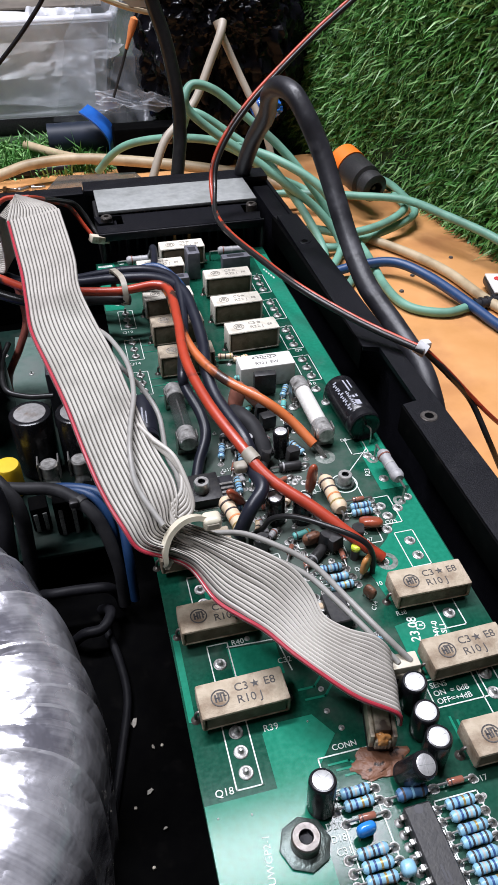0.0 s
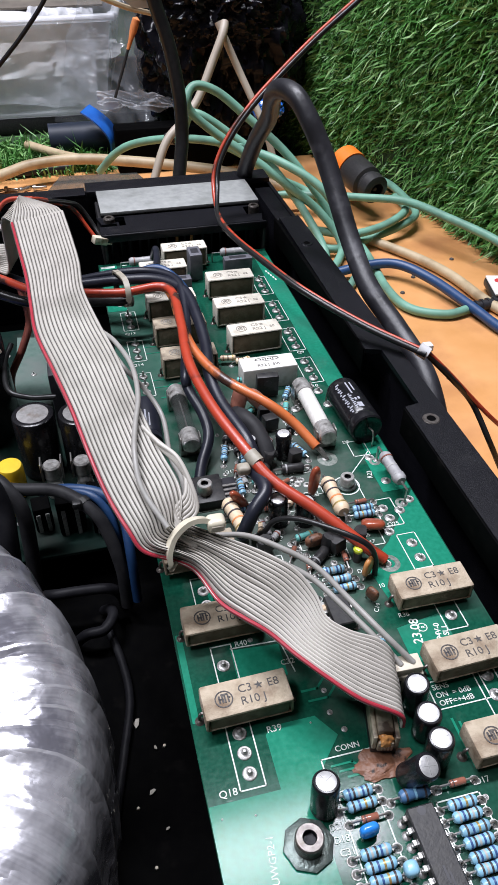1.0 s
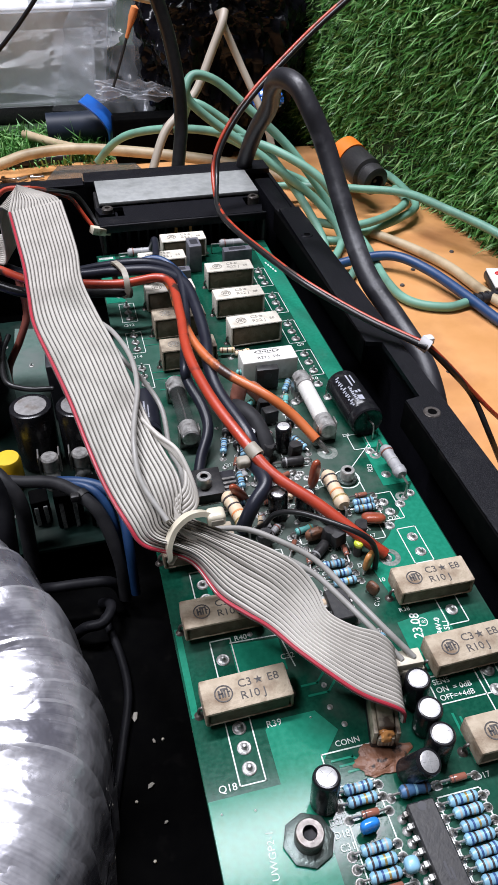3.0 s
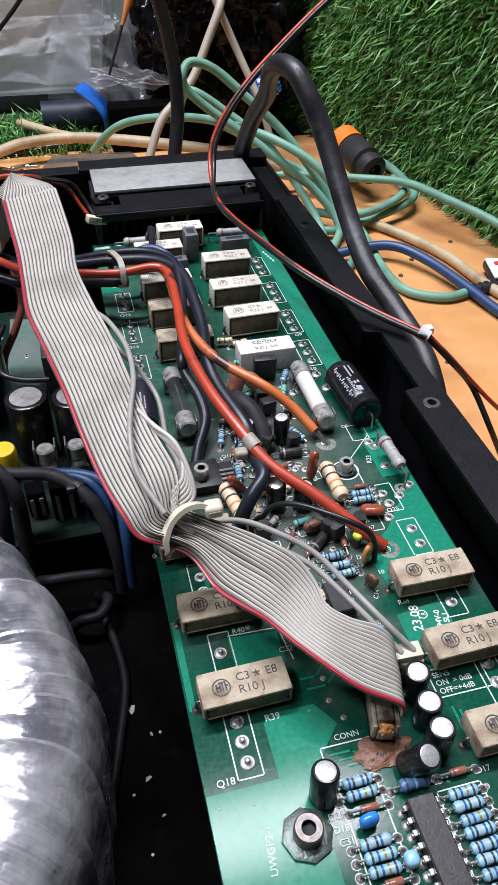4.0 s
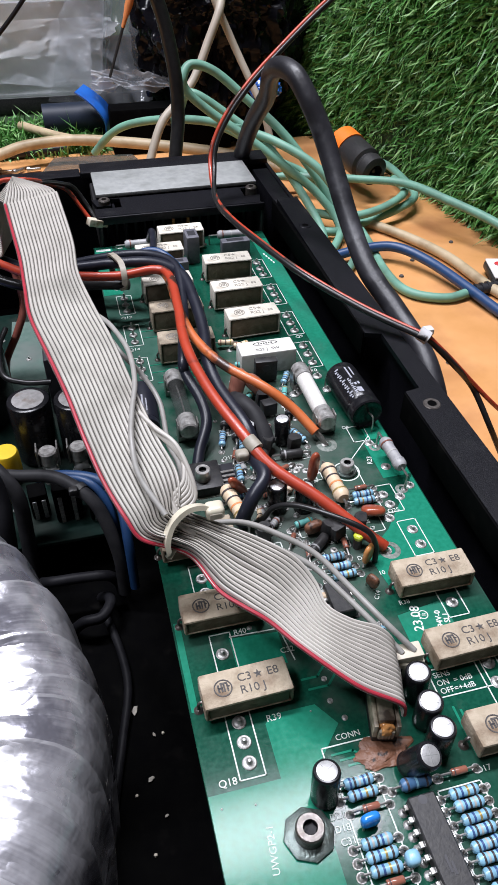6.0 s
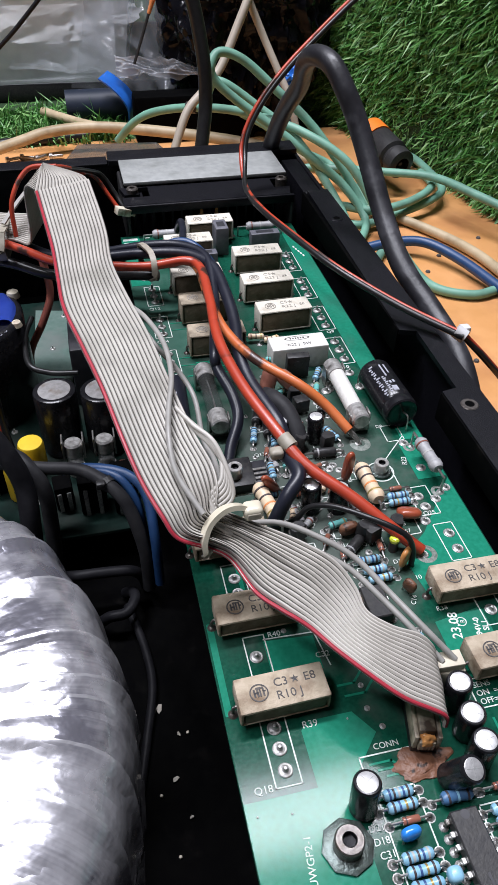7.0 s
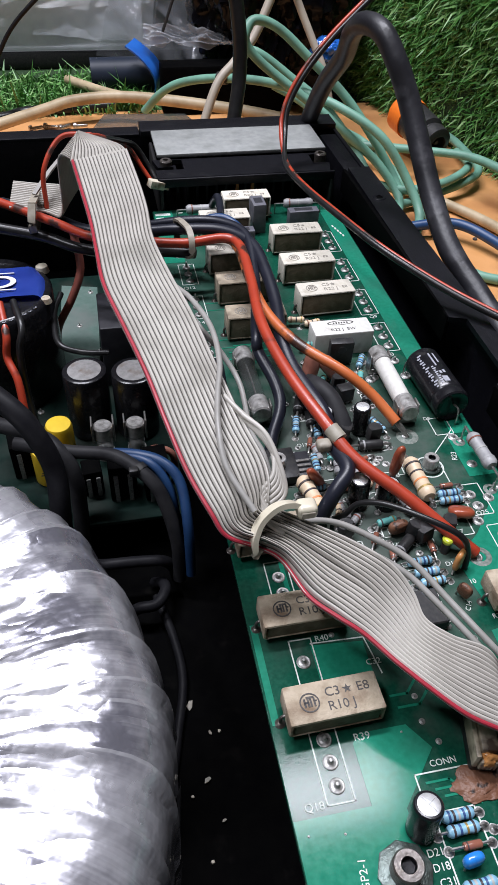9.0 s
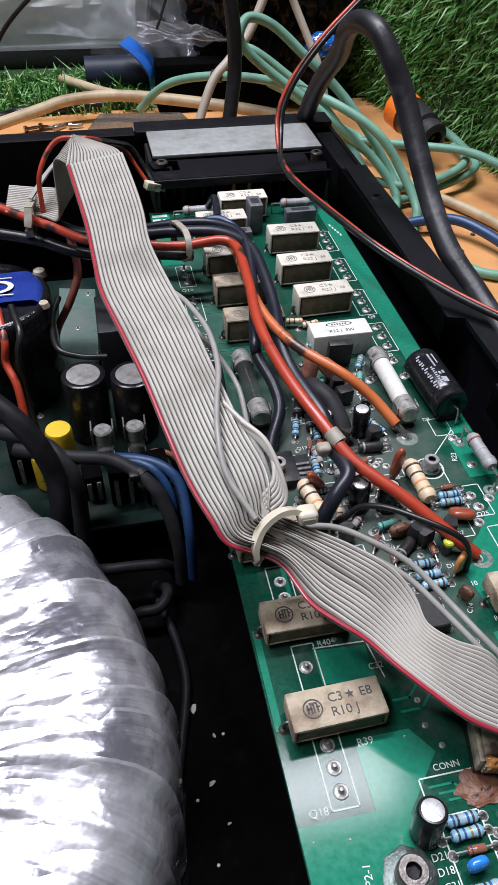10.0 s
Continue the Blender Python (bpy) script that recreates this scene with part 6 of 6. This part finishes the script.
reg = thing("regulator", "black power transistor bolted flat with a socket screw", "transistor", put(20.8, 112.6, 0))
part("package", box(-5.2, 4.4, -6.0, 6.6, 0.05, 3.6, 0.35), "black_plastic", reg)
for k in (-2, 0, 2):
    part("leg", box(4.2, 9, k - 0.5, k + 0.5, 1.4, 2.0, 0.1, 1), "lead", reg)
part("flange_tab", box(4.4, 9.5, -4.6, 6.4, 0.05, 1.3, 0.2), "relay", reg)


def socket_screw(r, h, m, label, washer=0.0, sides=24, mat="bright_cap"):
    t = thing("socket_screw", label, "screw", m)
    part("head", lathe([(0, 0.1), (r, 0.1), (r, h - 0.4), (r * 0.9, h), (r * 0.5, h), (r * 0.47, h - 0.3)], 24), mat, t)
    part("socket", lathe([(r * 0.5, h - 0.1), (r * 0.46, h - 1.3), (0, h - 1.5)], 6), "black_paint", t, "dark hexagon socket")
    if washer:
        part("washer", lathe([(0, 0.02), (washer, 0.02), (washer * 1.02, 0.8), (washer * 0.95, 1.0), (r * 0.9, 1.0), (r * 0.88, 0.5)], sides), "washer", t)
    return t


socket_screw(2.5, 3.8, put(19.0, 111.6, 3.6), "steel socket screw in the power transistor")
socket_screw(3.2, 4.6, put(19.4, 2.9, 0), "steel socket screw with an eight-sided washer", 5.6, 8, "screw")
socket_screw(2.4, 4.4, put(66.2, 106.8, 0), "steel socket screw in the board", 3.4)
silk_ring = lathe([(4.1, 0.02), (4.1, 0.16), (4.5, 0.16), (4.5, 0.02)], 32, shift=(66.2, 106.8, 0))
part("printed_ring", silk_ring, "silk", pcb)

q1 = thing("transistor", "black upright transistor with a mounting hole", "transistor", put(53.5, 162.0, -2.0, 4, 0, -4))
part("package", box(-4.2, 4.2, -1.6, 1.6, 3.2, 12.5, 0.3), "black_plastic", q1)
part("hole", lathe([(0, -1.72), (1.5, -1.72), (1.6, -1.5)], 18, "y", (0, 0, 9.4)), "relay", q1)
for k in (-2.3, 0, 2.3):
    part("leg", box(k - 0.4, k + 0.4, -0.3, 0.3, 0.02, 3.3, 0.08, 1), "lead", q1)


def dipped(name, w, th, h, mat, m, label, category="capacitor"):
    """A dipped pillow on two legs."""
    t = thing(name, label, category, m)
    bm = bmesh.new()
    bmesh.ops.create_icosphere(bm, subdivisions=3, radius=1)
    for v in bm.verts:
        d = v.co
        k = (abs(d.x) ** 3 + abs(d.y) ** 3 + abs(d.z) ** 3) ** (-1 / 3)
        v.co = Vector((d.x * k * w / 2, d.y * k * th / 2, 1.2 + h / 2 + d.z * k * h / 2))
    part("body", bm, mat, t)
    for s in (-1, 1):
        part("lead", tube([(s * w * 0.32, 0, 1.8), (s * w * 0.34, 0, 0.02)], 0.3, 6, 2), "lead", t)
    return t


RB = "brick-red dipped capacitor on the board"
dipped("capacitor", 3.4, 2.8, 12.5, "dip_red", put(53.0, 104.5, 0, 4, 2, 20), RB)
dipped("capacitor", 3.0, 2.6, 11.0, "dip_red", put(32.0, 104.6, 0, 10, -32, 0), RB)
dipped("capacitor", 7.5, 3.0, 6.0, "dip_red", put(68.4, 90.0, 0, 60, 0, -16), "orange-brown dipped capacitor lying over")
dipped("capacitor", 4.6, 2.0, 6.5, "dip_orange", put(58.0, 68.6, 0, 0, 10, 40), "tan ceramic capacitor on the board")
dipped("capacitor", 4.0, 2.0, 4.5, "goop", put(56.2, 60.8, 0, 0, 10, -60), "dark brown ceramic capacitor on the board")
dipped("capacitor", 5.6, 4.6, 12.5, "dip_pink", put(38.2, 150.5, 0, -24, 26, 10), "dusty red-brown capacitor leaning over")
dipped("capacitor", 5.6, 4.2, 11.5, "dip_pink", put(52.5, 151.6, 0, -10, -44, -6), "dusty red-brown capacitor beside the transistor")
dipped("capacitor", 4.5, 2.2, 3.6, "blue_disc", put(32.6, 1.2, 0, -10, 0, 6), "bright blue dipped disc capacitor")
dipped("capacitor", 3.2, 3.2, 3.2, "blue_res", put(38.2, -7.4, 0), "small blue bead part")
dipped("capacitor", 6.0, 3.0, 4.0, "goop", put(47.0, 83.5, 0, 0, 0, 10), "brown ceramic capacitor under the jumper wire")
dipped("capacitor", 4.5, 3.0, 3.4, "dip_red", put(34.5, 119.5, 0, 0, 20, 60), RB)
dipped("capacitor", 4.0, 2.4, 4.0, "dip_red", put(25.5, 104.0, 0, 50, 0, 10), RB)
dipped("capacitor", 4.0, 2.4, 4.0, "tan_res", put(41.5, 62.8, 0, 60, 0, 5), "tan bead capacitor at the ribbon's edge")
cable("sleeving", "dull charcoal sleeve drooping between the parts", [(37, 144, 7.5), (38.5, 139, 9.6), (41.2, 133, 9), (42.8, 127, 6.2), (43.6, 122.6, 3.4)], 3.0, "grey_cable", "sleeve", 8, 0.15)
lamp_led = thing("indicator", "small yellow-green indicator among the parts", "led", put(58.0, 75.6, 0))
part("base", lathe([(0, 0.05), (1.3, 0.05), (1.3, 4.0), (0, 4.0)], 18), "band_dark", lamp_led)
part("lens", lathe([(1.4, 4.0), (1.5, 4.4), (1.5, 5.0), (1.1, 5.5), (0, 5.7)], 20), "led", lamp_led, "yellow-green lens")
rngs = random.Random(21)
dull = axial("resistor", 6.4, 1.2, "grey_res", ["band_pale", "band_dark", "band_pale", "band_red"], "small grey-blue banded resistor among the parts", 9.6, 1.7)
dull.matrix_basis = put(34.2, 93.0, 0, 0, 0, 100)
for x, y, a in ((52.6, 92.0, 105), (37.5, 110.5, 80), (33.0, 117.0, 95), (46.0, 131.5, 70), (57.5, 88.5, 100), (41.0, 106.5, 15), (35.5, 88.5, 40), (52.0, 145.5, 65)):
    copy_thing(dull, put(x, y, 0, 0, 0, a))
for x, y, a in ((38.0, 101.4, 0), (43.0, 76.2, 80), (54.5, 76.5, 85), (36.5, 120.5, 100), (47.5, 101.0, 60)):
    copy_thing(reddish, put(x, y, 0, 0, 0, a))
for x, y, a in ((55.8, 126.6, 112), (46.5, 140.5, 60), (31.5, 113.0, 85)):
    copy_thing(blues[1], put(x, y, 0, 0, 0, a))
for x, y, a in ((45.2, 162.0, -20), (36.8, 115.5, 75)):
    copy_thing(teal, put(x, y, 0.5, 0, 0, a))
for x, y in ((49.6, 114.2), (52.2, 113.0), (50.4, 111.2), (53.4, 110.4), (48.0, 111.8)):
    joint(x, y, 1.25, 0.6)
for x, y, r in ((67, 72, 3.6), (64.4, 121.2, 3.6), (20.5, 119.6, 2.6), (81, 95, 2.2), (80, 116, 2.2)):
    part("flux_ring", lathe([(r * 0.45, 0.02), (r * 0.5, 0.32), (r * 0.8, 0.26), (r, 0.02)], 22, shift=(x, y, 0)), "flux", pcb)
block = thing("transistor", "small dark plastic block beside the sleeve", "transistor", put(49.2, 141.6, 0, 0, 0, 8))
part("package", box(-2.6, 2.6, -2.0, 2.0, 1.0, 6.2, 0.3), "black_plastic", block)
for k in (-1.6, 0, 1.6):
    part("leg", tube([(k, -0.6, 1.1), (k, -0.8, 0.02)], 0.28, 6, 1), "lead", block)
for k in range(26):
    x, y = rngs.uniform(28, 58), rngs.uniform(62, 150)
    w, h = rngs.uniform(2, 5), rngs.uniform(2, 6)
    rect(x, x + w, y, y + h)
for text, x, y, a in (("R65", 62.5, 83.5, 0), ("R67", 63.0, 80.6, 0), ("C8", 30, 104, 0), ("D20", 52, 123, 70), ("D5", 55, 127, 70), ("R42", 44, 79, 0), ("Q13", 28, 122, 0), ("R51", 38, 88, 60), ("C12", 47, 96, 0)):
    silk(text, x, y, 2.0, a)
rect(61.8, 69, 79.8, 86)
for x, y, a in ((50.8, 82, 200), (53.5, 79.5, 20), (39, 104, 100), (43, 122, 60), (37, 145, 140), (47.5, 146, 0), (52, 120.5, 10), (32.5, 84, 30), (60.5, 81, 70)):
    t92 = thing("transistor", "small black plastic transistor on three legs", "transistor", put(x, y, 0, rngs.uniform(-8, 8), rngs.uniform(-8, 8), a), "small transistors")
    bm = lathe([(0, 1.8), (2.3, 1.8), (2.4, 2.0), (2.4, 6.3), (2.2, 6.6), (0, 6.6)], 20)
    for v in bm.verts:
        v.co.y = max(v.co.y, -1.3)
    part("package", bm, "black_plastic", t92)
    for k in (-1.2, 0, 1.2):
        part("leg", tube([(k, 0, 1.9), (k, 0, 0.02)], 0.25, 6, 1), "lead", t92)

# film capacitors at the rear
for x0, x1, y0, y1, h in ((42.5, 48.5, 261, 271, 13.5), (29.5, 40.5, 246.5, 251.5, 9), (60, 74, 263.5, 268.5, 8)):
    fc = thing("film_capacitor", "slate-grey box capacitor between resistors", "capacitor", put((x0 + x1) / 2, (y0 + y1) / 2, 0))
    w, d = (x1 - x0) / 2, (y1 - y0) / 2
    part("case", box(-w, w, -d, d, 0.05, h, 0.4), "grey_block", fc)
    part("printed_mark", box(-w * 0.6, w * 0.6, -d * 0.5, d * 0.5, h - 0.1, h + 0.05, 0), "relay", fc, smooth=False)
bars([(2, 283.5, 7, 2.2), (2, 279, 3.6, 2.6), (6.5, 279.2, 1.2, 2.2), (12, 285, 3, 0.6)], "silk", pcb, put(-1, 0, 0.13), "printed_patch", 0.1)
bars([(80.5 + 0.6 * k, 262 - 2.3 * k, 0.8, 1.8) for k in range(5)], "silk", pcb, put(0, 0, 0.13), "print_bar", 0.08)

under = thing("filter_capacitor", "navy capacitor lying under the ribbon cable", "capacitor", put(5.5, 148, 5.2, 0, 0, -4))
part("sleeve", lathe([(0, -11), (4, -11.2), (5, -10.6), (5, -8.6), (4.7, -8), (5, -7.4), (5, 11), (4.4, 11.6), (0, 11.4)], 28, "y"), "navy_wire", under)
part("lead", tube([(0, 11, 0), (0, 13, 0), (0, 13.6, -2), (0, 13.6, -5.1)], 0.4, 8, 3), "lead", under)
bars([(-0.6, -6, 0.6, 9), (0.8, -6, 0.4, 7)], "print_pale", under, put(0, 0, 4.9, 0, 8), h=0.15)
